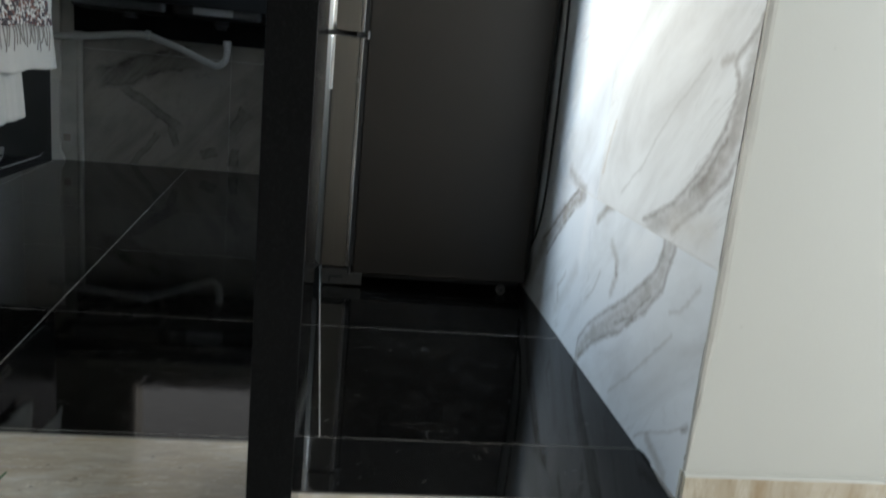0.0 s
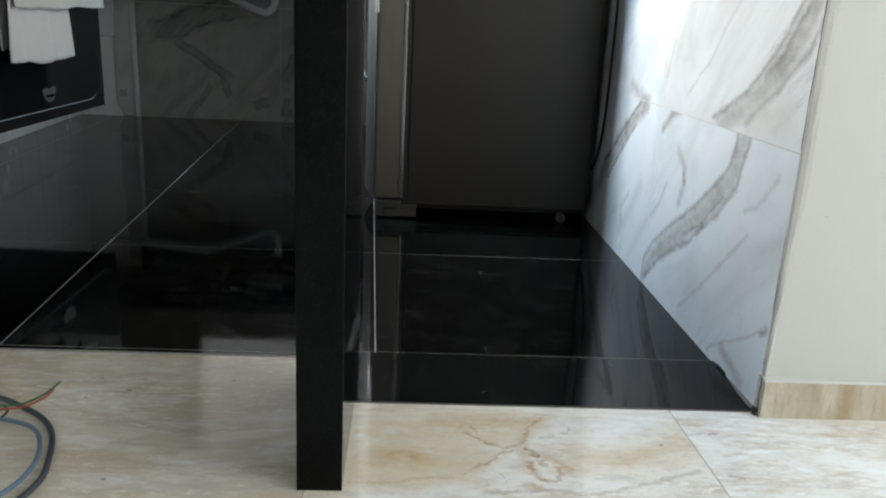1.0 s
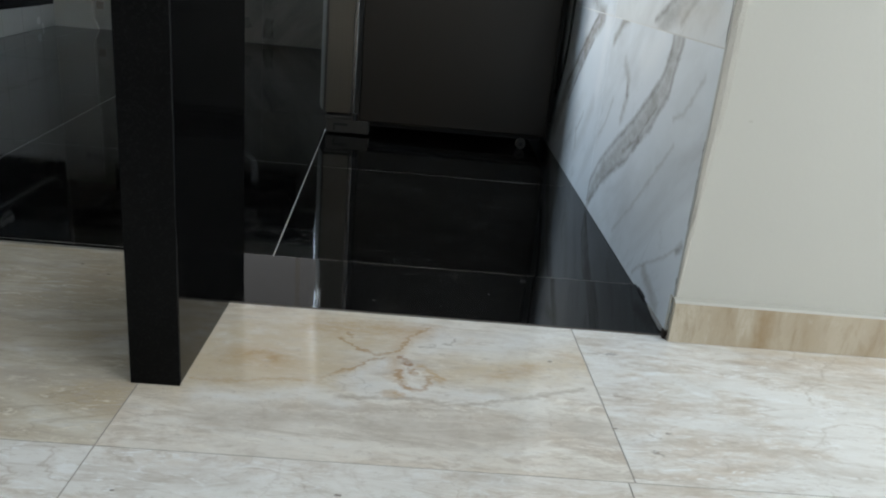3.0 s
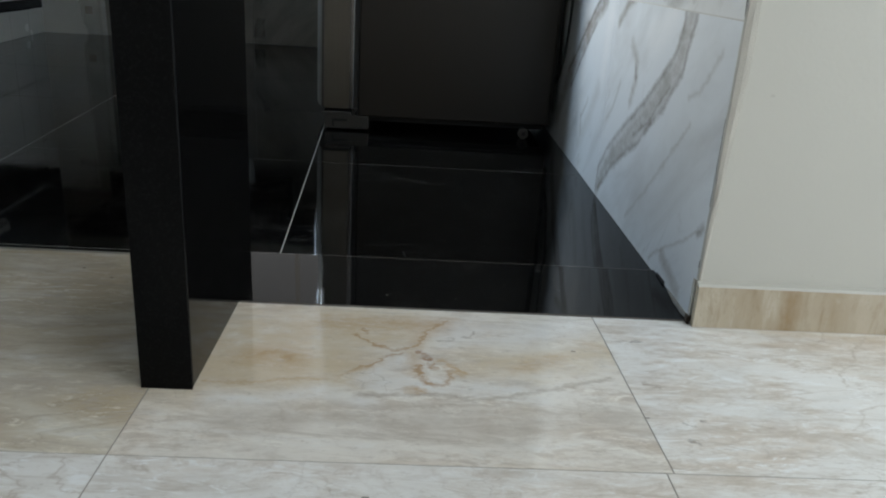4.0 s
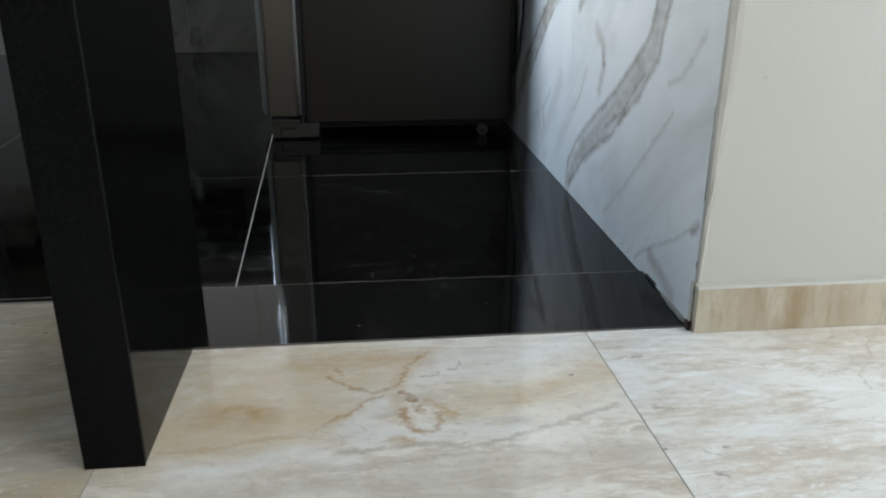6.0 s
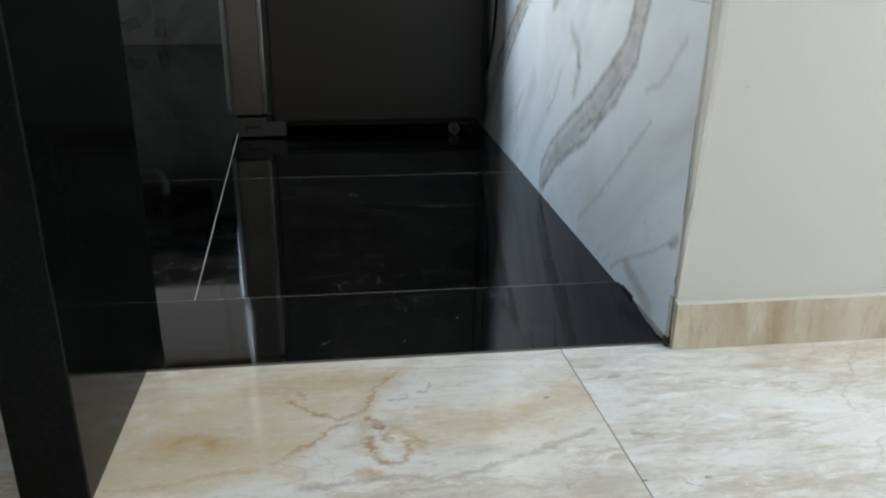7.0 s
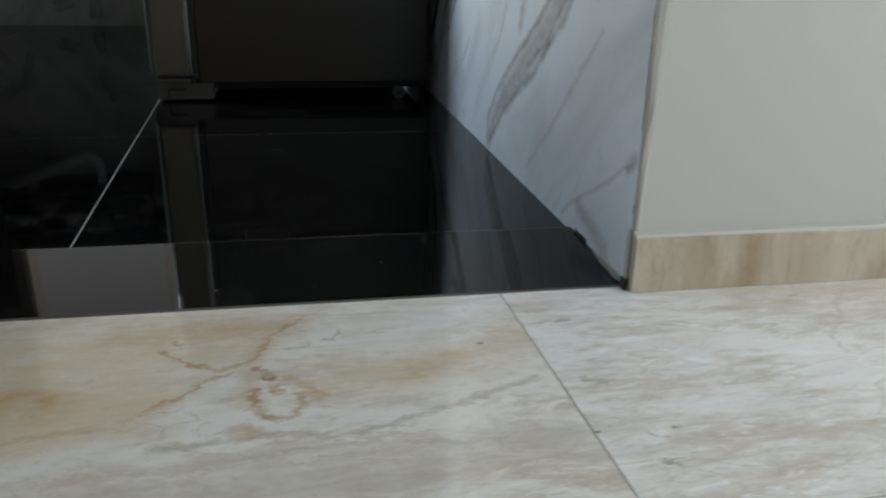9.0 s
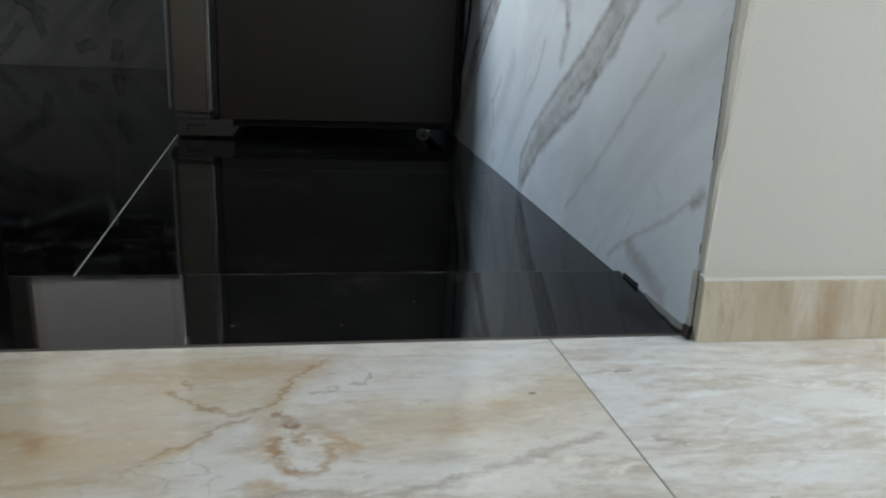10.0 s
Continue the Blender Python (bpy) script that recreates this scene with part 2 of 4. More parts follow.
def skirting_stone(name):
    """Cream stone cut across its bed, so that the drifts stand upright."""
    n = Nodes(name, 0.18)
    p = n.place()
    x, y, z = n.split(p)
    up = n.noise(n.mapped(p, (1, 1, 0.22)), 26, 7, 0.68, 0.5)
    broad = n.noise(n.mapped(p, (1, 1, 0.3)), 8, 4, 0.55)
    grain = n.noise(p, 90, 5, 0.7)
    c = n.mix(n.ramp(broad, (0.36, 0.0), (0.66, 1.0)), (0.53, 0.465, 0.36), (0.41, 0.33, 0.225))
    c = n.mix(n.ramp(up, (0.50, 0.0), (0.66, 0.7)), c, (0.32, 0.24, 0.145))
    c = n.mix(n.ramp(up, (0.32, 0.6), (0.45, 0.0)), c, (0.60, 0.55, 0.46))
    off = n.math("ABSOLUTE", n.math("ADD", n.math("SUBTRACT", x, 0.956), n.math("MULTIPLY", n.math("SUBTRACT", up, 0.5), 0.03)))
    c = n.mix(n.math("MULTIPLY", n.ramp(off, (0.004, 0.85), (0.024, 0.0)), n.ramp(n.noise(p, 45, 5, 0.7), (0.32, 0.3), (0.6, 1.0))), c, (0.34, 0.235, 0.125))
    c = n.mix(n.ramp(grain, (0.56, 0.0), (0.74, 0.5)), c, (0.36, 0.29, 0.20))
    return n.done(c, None, grain, 0.03)


def black_tile(name, rough, base=(0.0020, 0.0018, 0.0017), scuffs=0.5):
    n = Nodes(name, rough, spec=0.27)
    p = n.place()
    cloud = n.noise(p, 2.6, 6, 0.65, 0.5)
    fleck = n.noise(n.mapped(p, (1.2, 0.8, 1)), 30, 7, 0.8, 0.4)
    smear = n.noise(n.mapped(p, (1.3, 0.8, 1), (0, 0, 25)), 11, 9, 0.78, 1.0)
    c = n.mix(n.ramp(cloud, (0.42, 0.0), (0.72, 0.5)), base, (0.0042, 0.0040, 0.0038))
    c = n.mix(n.ramp(smear, (0.54, 0.0), (0.68, 0.8)), c, (0.024, 0.0215, 0.019))
    dust = n.math("MULTIPLY", n.ramp(fleck, (0.57, 0.0), (0.72, 1.0)), n.ramp(cloud, (0.42, 0.15), (0.62, 1.0)))
    c = n.mix(n.math("MULTIPLY", dust, scuffs), c, (0.15, 0.143, 0.135))
    wipe = n.noise(n.mapped(p, (0.7, 3.2, 1), (0, 0, 8)), 13, 8, 0.8, 0.6)
    smudge = n.math("MULTIPLY", n.span(wipe, 0.53, 0.66, 0.0, 0.75), n.span(cloud, 0.40, 0.60, 0.1, 1.0))
    c = n.mix(n.math("MULTIPLY", smudge, scuffs), c, (0.060, 0.056, 0.051))
    drop = n.node("ShaderNodeTexVoronoi", Vector=p, Scale=34.0, Randomness=1.0)
    spot = n.math("MULTIPLY", n.math("LESS_THAN", drop.outputs["Distance"], 0.06), n.math("GREATER_THAN", n.split(drop.outputs["Color"])[0], 0.88))
    c = n.mix(n.math("MULTIPLY", spot, 0.7), c, (0.16, 0.15, 0.14))
    wear = n.math("ADD", n.math("MULTIPLY", n.ramp(smear, (0.45, 0.0), (0.7, 1.0)), 0.07), n.math("MULTIPLY", dust, 0.2))
    return n.done(c, n.math("ADD", wear, rough))


def black_granite(name, rough=0.22):
    n = Nodes(name, rough, spec=0.10 if rough > 0.3 else 0.12)
    p = n.place()
    a, b = n.noise(p, 260, 3, 0.6), n.noise(p, 6, 4, 0.6)
    c = n.mix(n.ramp(a, (0.5, 0.0), (0.72, 0.8)), (0.0015, 0.0015, 0.0015), (0.010, 0.0097, 0.0094))
    c = n.mix(n.ramp(b, (0.5, 0.0), (0.8, 0.35)), c, (0.008, 0.0077, 0.0074))
    return n.done(c, n.math("ADD", n.math("MULTIPLY", b, 0.12), rough - 0.06), a, 0.02)


def brushed(name, colour, rough):
    n = Nodes(name, rough, 1.0)
    p = n.place()
    s = n.noise(n.mapped(p, (1, 1, 0.02)), 240, 3)
    b = n.noise(p, 7, 3)
    c = n.mix(s, tuple(v * 0.82 for v in colour), colour)
    return n.done(c, n.math("ADD", n.math("MULTIPLY", b, 0.14), rough - 0.05), s, 0.03)


def painted_wall(name):
    n = Nodes(name, 0.55)
    p = n.place()
    big, roll, speck = n.noise(p, 1.6, 4), n.noise(p, 130, 3), n.noise(p, 38, 2, 0.5)
    c = n.mix(big, (0.50, 0.484, 0.428), (0.54, 0.524, 0.470))
    c = n.mix(n.ramp(speck, (0.77, 0.0), (0.80, 0.4)), c, (0.38, 0.35, 0.30))
    return n.done(c, None, n.math("ADD", roll, n.math("MULTIPLY", big, 3.0)), 0.10, 0.002)


GREY, EDGE, SMOKE, MILK = (0.47, 0.455, 0.43), (0.235, 0.20, 0.17), (0.40, 0.365, 0.33), (0.90, 0.905, 0.91)
VEIN_LOW = [
    (((1.640, 0.500), (1.650, 0.450), (1.672, 0.390), (1.735, 0.338)), 0.016, 0.022, GREY, 0.8),
    (((1.735, 0.338), (1.785, 0.295), (1.858, 0.250), (1.950, 0.188), (2.045, 0.135)), 0.022, 0.020, GREY, 0.9),
    (((2.045, 0.135), (2.110, 0.087), (2.165, 0.020)), 0.013, 0.018, GREY, 0.9),
    (((1.669, 0.499), (1.672, 0.443), (1.701, 0.398), (1.776, 0.343), (1.847, 0.294), (1.928, 0.246)), 0.0016, 0.011, EDGE, 0.62),
    (((1.928, 0.246), (2.039, 0.181), (2.120, 0.123), (2.170, 0.068), (2.184, 0.014)), 0.0015, 0.011, EDGE, 0.6)]
VEIN_LOW_EDGE = [
    (((1.611, 0.492), (1.630, 0.428), (1.642, 0.380), (1.685, 0.340), (1.718, 0.300), (1.787, 0.261)), 0.0018, 0.011, EDGE, 0.6),
    (((1.787, 0.261), (1.859, 0.204), (1.965, 0.152), (2.043, 0.107), (2.148, 0.024)), 0.0022, 0.011, EDGE, 0.6),
    (((1.700, 0.345), (1.80, 0.262), (1.90, 0.215)), 0.0008, 0.006, EDGE, 0.5),
    (((2.000, 0.395), (1.940, 0.361), (1.939, 0.321), (1.955, 0.277)), 0.005, 0.016, GREY, 0.7),
    (((1.950, 0.350), (1.938, 0.330)), 0.002, 0.011, EDGE, 0.6),
    (((2.140, 0.430), (2.080, 0.474), (2.030, 0.490)), 0.008, 0.012, SMOKE, 0.85)]
VEIN_LOW_THIN = [
    (((1.560, 0.300), (1.621, 0.248), (1.696, 0.178), (1.786, 0.105), (1.870, 0.040)), 0.0006, 0.008, GREY, 0.5),
    (((1.433, 0.152), (1.486, 0.119), (1.568, 0.078), (1.672, 0.015)), 0.0006, 0.006, SMOKE, 0.45),
    (((1.420, 0.160), (1.440, 0.146)), 0.003, 0.011, EDGE, 0.6),
    (((1.600, 0.047), (1.553, 0.036), (1.490, 0.018)), 0.009, 0.012, SMOKE, 0.55),
    (((1.470, 0.43), (1.540, 0.36), (1.585, 0.345)), 0.001, 0.009, GREY, 0.5),
    (((1.740, 0.47), (1.800, 0.43), (1.860, 0.42)), 0.02, 0.03, MILK, 0.6),
    (((2.060, 0.30), (2.10, 0.24), (2.15, 0.20)), 0.001, 0.009, GREY, 0.45)]
VEIN_HIGH = [
    (((1.760, 0.492), (1.680, 0.525), (1.600, 0.570), (1.530, 0.622)), 0.020, 0.018, GREY, 0.85),
    (((1.530, 0.622), (1.478, 0.670), (1.440, 0.735), (1.430, 0.800)), 0.024, 0.016, SMOKE, 0.8),
    (((1.430, 0.800), (1.425, 0.870), (1.395, 0.940)), 0.016, 0.016, GREY, 0.8),
    (((1.811, 0.499), (1.666, 0.560), (1.578, 0.629), (1.520, 0.682), (1.483, 0.740)), 0.0016, 0.011, EDGE, 0.6),
    (((1.483, 0.740), (1.462, 0.790), (1.460, 0.824), (1.486, 0.864), (1.446, 0.898), (1.406, 0.949)), 0.0016, 0.011, EDGE, 0.6)]
VEIN_HIGH_THIN = [
    (((1.644, 0.506), (1.531, 0.579), (1.482, 0.616), (1.436, 0.651), (1.410, 0.700)), 0.0020, 0.011, EDGE, 0.6),
    (((1.590, 0.600), (1.530, 0.640), (1.470, 0.720)), 0.0012, 0.011, EDGE, 0.6),
    (((1.991, 0.535), (1.879, 0.609), (1.793, 0.705), (1.722, 0.767), (1.593, 0.863)), 0.0006, 0.008, GREY, 0.5),
    (((1.500, 0.870), (1.540, 0.860)), 0.004, 0.012, SMOKE, 0.6),
    (((1.640, 0.520), (1.580, 0.530), (1.480, 0.540)), 0.010, 0.04, (0.66, 0.62, 0.55), 0.5),
    (((2.158, 0.560), (2.140, 0.620), (2.105, 0.700)), 0.0015, 0.008, (0.60, 0.51, 0.42), 0.7)]
VEIN_FAR = [
    (((2.820, 0.090), (2.720, 0.200), (2.600, 0.300), (2.480, 0.380)), 0.026, 0.024, SMOKE, 0.75),
    (((2.480, 0.380), (2.400, 0.430), (2.300, 0.476)), 0.020, 0.016, SMOKE, 0.95),
    (((2.700, 0.250), (2.560, 0.345), (2.440, 0.430), (2.360, 0.476)), 0.002, 0.010, EDGE, 0.85),
    (((2.640, 0.210), (2.500, 0.330), (2.380, 0.410)), 0.002, 0.010, EDGE, 0.7),
    (((2.470, 0.520), (2.400, 0.500), (2.330, 0.490)), 0.008, 0.02, SMOKE, 0.7),
    (((2.230, 0.470), (2.245, 0.300)), 0.022, 0.025, MILK, 0.7),
    (((2.380, 0.21), (2.45, 0.15), (2.43, 0.10)), 0.0016, 0.010, SMOKE, 0.55),
    (((2.280, 0.25), (2.34, 0.18), (2.45, 0.08)), 0.010, 0.03, GREY, 0.35)]
# bases carry the light's tint: bluish by default, warmer on the upper tiles
MARBLE_LOW = stone_marble("marble_lower", [], marks=VEIN_LOW + VEIN_LOW_EDGE + VEIN_LOW_THIN)
MARBLE_HIGH = stone_marble("marble_upper", [], base=(0.82, 0.825, 0.815), marks=VEIN_HIGH + VEIN_HIGH_THIN)
MARBLE_FAR = stone_marble("marble_far", [], marks=VEIN_FAR)
# marble with the shade under the counter put into its base colour
MARBLE_SHADED = stone_marble("marble_shaded", base=(0.285, 0.26, 0.225), vein=(0.030, 0.024, 0.020), bands=[
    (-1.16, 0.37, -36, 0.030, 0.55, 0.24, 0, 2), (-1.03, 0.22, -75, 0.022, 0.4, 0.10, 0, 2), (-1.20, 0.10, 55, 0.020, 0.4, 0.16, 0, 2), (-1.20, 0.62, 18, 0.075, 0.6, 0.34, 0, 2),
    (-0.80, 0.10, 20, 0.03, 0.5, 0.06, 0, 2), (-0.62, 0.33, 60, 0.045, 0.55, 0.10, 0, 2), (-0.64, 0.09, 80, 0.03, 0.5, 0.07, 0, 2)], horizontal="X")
FAWN, OCHRE, RUST, WHITE, BROWN = (0.68, 0.575, 0.42), (0.55, 0.375, 0.20), (0.44, 0.26, 0.12), (0.82, 0.81, 0.79), (0.40, 0.325, 0.25)
DRIFTS = [
    ([((0.04, 1.22), (0.10, 1.30), (0.27, 1.33)), ((0.05, 1.19), (0.20, 1.21))], 0.06, 0.07, FAWN, 1.0),
    ([((0.08, 1.22), (0.22, 1.225)), ((0.44, 1.23), (0.54, 1.25), (0.62, 1.29))], 0.022, 0.06, FAWN, 0.85),
    ([((0.40, 1.335), (0.50, 1.33), (0.58, 1.365))], 0.025, 0.05, WHITE, 0.75),
    ([((0.088, 1.115), (0.152, 1.114), (0.222, 1.141), (0.275, 1.119)), ((0.28, 1.18), (0.325, 1.24)), ((0.30, 1.163), (0.48, 1.168))], 0.008, 0.026, WHITE, 0.8),
    ([((0.366, 1.093), (0.442, 1.075), (0.512, 1.090), (0.626, 1.102)), ((0.12, 1.06), (0.24, 1.085), (0.34, 1.07))], 0.009, 0.035, (0.54, 0.48, 0.41), 0.8)]
STAINS = [
    ([((0.215, 1.350), (0.319, 1.357), (0.370, 1.352)), ((0.110, 1.230), (0.170, 1.226))], 0.008, 0.036, OCHRE, 0.62),
    ([((0.340, 1.285), (0.357, 1.330), (0.398, 1.380)), ((0.338, 1.261), (0.345, 1.201)), ((0.484, 1.219), (0.520, 1.238), (0.556, 1.262)), ((0.602, 1.310), (0.632, 1.298))], 0.002, 0.017, OCHRE, 0.55),
    ([((0.124, 1.233), (0.144, 1.247), (0.161, 1.239), (0.165, 1.219)), ((0.380, 1.238), (0.398, 1.214), (0.411, 1.199)), ((0.337, 1.156), (0.351, 1.151))], 0.002, 0.010, OCHRE, 0.85)]
VEINS = [
    ([((0.253, 1.309), (0.277, 1.284), (0.307, 1.264), (0.334, 1.274), (0.348, 1.295), (0.357, 1.325), (0.395, 1.375)), ((0.268, 1.315), (0.264, 1.335)), ((0.324, 1.259), (0.300, 1.245), (0.281, 1.220), (0.250, 1.200))], 0.0006, 0.0042, RUST, 0.75),
    ([((0.351, 1.222), (0.349, 1.201), (0.357, 1.176), (0.371, 1.167), (0.386, 1.173), (0.394, 1.193), (0.391, 1.206)), ((0.367, 1.228), (0.369, 1.214))], 0.0012, 0.0060, RUST, 0.9),
    ([((0.347, 1.268), (0.357, 1.260), (0.361, 1.240))], 0.0018, 0.005, (0.34, 0.17, 0.08), 0.95)]
CRACKS = [
    ([((0.068, 1.156), (0.140, 1.161), (0.230, 1.179), (0.276, 1.212))], 0.0006, 0.006, OCHRE, 0.65),
    ([((0.269, 1.137), (0.371, 1.145), (0.420, 1.134), (0.470, 1.146), (0.530, 1.168), (0.580, 1.187), (0.620, 1.205))], 0.0008, 0.007, BROWN, 0.65),
    ([((0.379, 1.300), (0.397, 1.305), (0.402, 1.316)), ((0.418, 1.315), (0.429, 1.320), (0.438, 1.337))], 0.0005, 0.003, (0.30, 0.25, 0.20), 0.65)]
BEIGE_TAN = travertine("travertine_tan", 0.42, DRIFTS + STAINS + VEINS + CRACKS, streak=0.9, light=(0.80, 0.757, 0.69))
BEIGE_PALE = travertine("travertine_pale", 0.42, [
    (((0.649, 1.322), (0.670, 1.327), (0.680, 1.325)), 0.0005, 0.003, BROWN, 0.8),
    (((0.678, 1.324), (0.694, 1.330)), 0.0010, 0.003, (0.20, 0.17, 0.14), 0.85),
    (((0.664, 1.197), (0.684, 1.188)), 0.0010, 0.005, BROWN, 0.8),
    (((0.916, 1.385), (1.06, 1.370), (1.24, 1.367)), 0.003, 0.022, (0.60, 0.49, 0.35), 0.7),
    (((1.082, 1.376), (1.030, 1.320), (1.010, 1.275), (0.971, 1.250), (0.962, 1.211)), 0.0004, 0.0035, BROWN, 0.45),
    (((0.689, 1.094), (0.694, 1.090)), 0.0008, 0.0025, (0.20, 0.17, 0.14), 0.8),
    (((0.720, 1.102), (0.722, 1.101)), 0.0008, 0.0025, (0.20, 0.17, 0.14), 0.8),
    (((0.684, 1.058), (0.692, 1.052)), 0.0010, 0.003, (0.20, 0.17, 0.14), 0.8),
    (((0.786, 1.097), (0.805, 1.090)), 0.0005, 0.004, BROWN, 0.5)], light=(0.835, 0.815, 0.78))
BEIGE_LEFT = travertine("travertine_left", 0.57, light=(0.72, 0.67, 0.57), dark=(0.52, 0.405, 0.25), streak=0.8)
BEIGE_SKIRT = skirting_stone("travertine_skirting")
BLACK_TILE = black_tile("black_porcelain", 0.04, scuffs=0.8)
BLACK_SILL = black_tile("black_satin_stone", 0.03, (0.006, 0.0058, 0.0058), 0.6)
GRANITE = black_granite("black_granite_honed", 0.5)
GRANITE_SHEEN = black_granite("black_granite_polished", 0.07)
WALL = painted_wall("cream_wall_paint")
# made-up dark tone for unseen living room walls, so less light bounces back
BROWN_WALL = plain("darkened_living_wall", (0.26, 0.215, 0.17), 0.6, 0, 0.2, 5, 0.08)
# unseen kitchen walls and ceiling, darkened to weaken the light they bounce
DIM_WALL = plain("darkened_kitchen_wall", (0.15, 0.125, 0.10), 0.6, 0, 0.15, 6, 0.08)
CEMENT = plain("grey_cement", (0.50, 0.475, 0.42), 0.85, 0, 0.35, 30, 0.4)
GROUT_LIGHT = plain("pale_grout", (0.60, 0.58, 0.54), 0.8, 0, 0.3, 40, 0.2)
GROUT_BROWN = plain("brown_grout", (0.36, 0.325, 0.28), 0.85, 0, 0.3, 40, 0.2)
WHITE_TILE = plain("white_glazed_tile", (0.66, 0.63, 0.57), 0.25, 0, 0.14, 14, 0.03)
FRIDGE_GREY = plain("grey_enamel", (0.025, 0.0205, 0.0165), 0.45, 0, 0.08, 9, 0.06)
SILVER = brushed("brushed_silver", (0.25, 0.235, 0.21), 0.40)
CHROME = brushed("chrome", (0.42, 0.42, 0.42), 0.22)
BLACK_RUBBER = plain("black_rubber", (0.018, 0.018, 0.018), 0.6)
BLACK_GLASS = plain("black_glass", (0.008, 0.009, 0.010), 0.07, 0, 0.2, 9, 0.0)
BLACK_ENAMEL = plain("black_enamel", (0.012, 0.012, 0.013), 0.2, 0, 0.2, 9, 0.02)
GREY_PLASTIC = plain("grey_plastic", (0.42, 0.42, 0.41), 0.5)
WHITE_PLASTIC = plain("white_plastic", (0.74, 0.73, 0.69), 0.4)
CEILING_PAINT = plain("white_ceiling_paint", (0.78, 0.78, 0.75), 0.8, 0, 0.05, 6, 0.08)


CHROME_BRIGHT = brushed("bright_chrome", (0.80, 0.79, 0.77), 0.28)
# pipe white darkened for its shaded underside, so its floor reflection stays faint
PIPE_PLASTIC = plain("shaded_white_plastic", (0.42, 0.40, 0.37), 0.45, 0, 0.25, 20, 0.05)
DIRT = plain("dark_dirt", (0.075, 0.055, 0.042), 0.9)
SILL_GROUT = plain("grey_grout", (0.58, 0.53, 0.47), 0.8, 0, 0.5, 60, 0.2)
SILL_LIP = plain("dark_brown_mortar", (0.11, 0.092, 0.078), 0.8, 0, 0.4, 50, 0.3)
MORTAR = plain("grey_mortar", (0.40, 0.38, 0.35), 0.9, 0, 0.4, 60, 0.4)
STAIN = plain("brown_stain", (0.40, 0.34, 0.28), 0.8, 0, 0.3, 40, 0.2)
HINGE_GREY = plain("grey_hinge_steel", (0.062, 0.058, 0.053), 0.45)
SINK_STEEL = brushed("dull_steel", (0.12, 0.12, 0.12), 0.38)
TOWEL = plain("white_cotton", (0.60, 0.585, 0.55), 0.9, 0, 0.08, 60, 0.5)
FRINGE = plain("cotton_fringe", (0.20, 0.17, 0.15), 0.9, 0, 0.3, 60, 0.3)
CABLE_GREY = plain("grey_cable_sheath", (0.045, 0.050, 0.060), 0.45)
CABLE_BLUE = plain("blue_cable_sheath", (0.10, 0.15, 0.20), 0.45)
WIRE_RED = plain("red_insulation", (0.42, 0.075, 0.035), 0.45)
WIRE_GREEN = plain("green_insulation", (0.05, 0.13, 0.04), 0.45)


def border_cloth():
    n = Nodes("patterned_border", 0.9)
    p = n.place()
    v = n.node("ShaderNodeTexVoronoi", Vector=n.mapped(p, (1, 95, 120)), Scale=1.0)
    k = n.split(v.outputs["Color"])
    c = n.ramp(k[0], (0.0, (0.70, 0.68, 0.64)), (0.30, (0.70, 0.68, 0.64)), (0.35, (0.05, 0.04, 0.05)), (0.78, (0.05, 0.04, 0.05)), (0.8, (0.20, 0.09, 0.07)))
    c.node.color_ramp.interpolation = "CONSTANT"
    return n.done(c)


def clear_glass():
    n = Nodes("window_glass", 0.02)
    n.bsdf.inputs["Transmission Weight"].default_value = 1.0
    n.bsdf.inputs["IOR"].default_value = 1.45
    return n.done((0.96, 0.98, 0.98))


TOWEL_BORDER = border_cloth()
GLASS = clear_glass()


# ---- mesh helpers ----
def obj(name, bm, material, parent=None, label="", smooth=False):
    me = bpy.data.meshes.new(name)
    bmesh.ops.recalc_face_normals(bm, faces=bm.faces)
    bm.to_mesh(me)
    bm.free()
    me.materials.append(material)
    if smooth:
        me.shade_smooth()
    ob = new(name, me)
    if parent is not None:
        ob.parent = parent
    return tagged(ob, label)


def part(name, bm, material, parent, label="", smooth=False):
    return obj(name, bm, material, parent, label, smooth)


def base(name, label, category, group="", kind=""):
    return tagged(new(name), label, category, group, kind)


def box(x0, x1, y0, y1, z0, z1, bevel=0.0, segments=2, bm=None):
    own = bmesh.new()
    bmesh.ops.create_cube(own, size=1, matrix=Matrix.Translation(((x0 + x1) / 2, (y0 + y1) / 2, (z0 + z1) / 2)) @ Matrix.Diagonal((x1 - x0, y1 - y0, z1 - z0, 1)))
    if bevel:
        bmesh.ops.bevel(own, geom=own.edges[:], offset=bevel, segments=segments, affect="EDGES", profile=0.5)
    if bm is None:
        return own
    me = bpy.data.meshes.new("joined")
    own.to_mesh(me)
    own.free()
    bm.from_mesh(me)
    bpy.data.meshes.remove(me)
    return bm


def prism(points, z0, z1, axis="z", bevel=0.0):
    """A flat outline drawn out between z0 and z1 along an axis. points: (a, b) in the two other axes, in order."""
    bm = bmesh.new()
    put = {"z": lambda a, b, c: (a, b, c), "y": lambda a, b, c: (a, c, b), "x": lambda a, b, c: (c, a, b)}[axis]
    low = [bm.verts.new(put(a, b, z0)) for a, b in points]
    high = [bm.verts.new(put(a, b, z1)) for a, b in points]
    n = len(points)
    bm.faces.new(low[::-1]), bm.faces.new(high)
    for i in range(n):
        bm.faces.new((low[i], low[(i + 1) % n], high[(i + 1) % n], high[i]))
    if bevel:
        bmesh.ops.bevel(bm, geom=bm.edges[:], offset=bevel, segments=2, affect="EDGES", profile=0.5)
    return bm


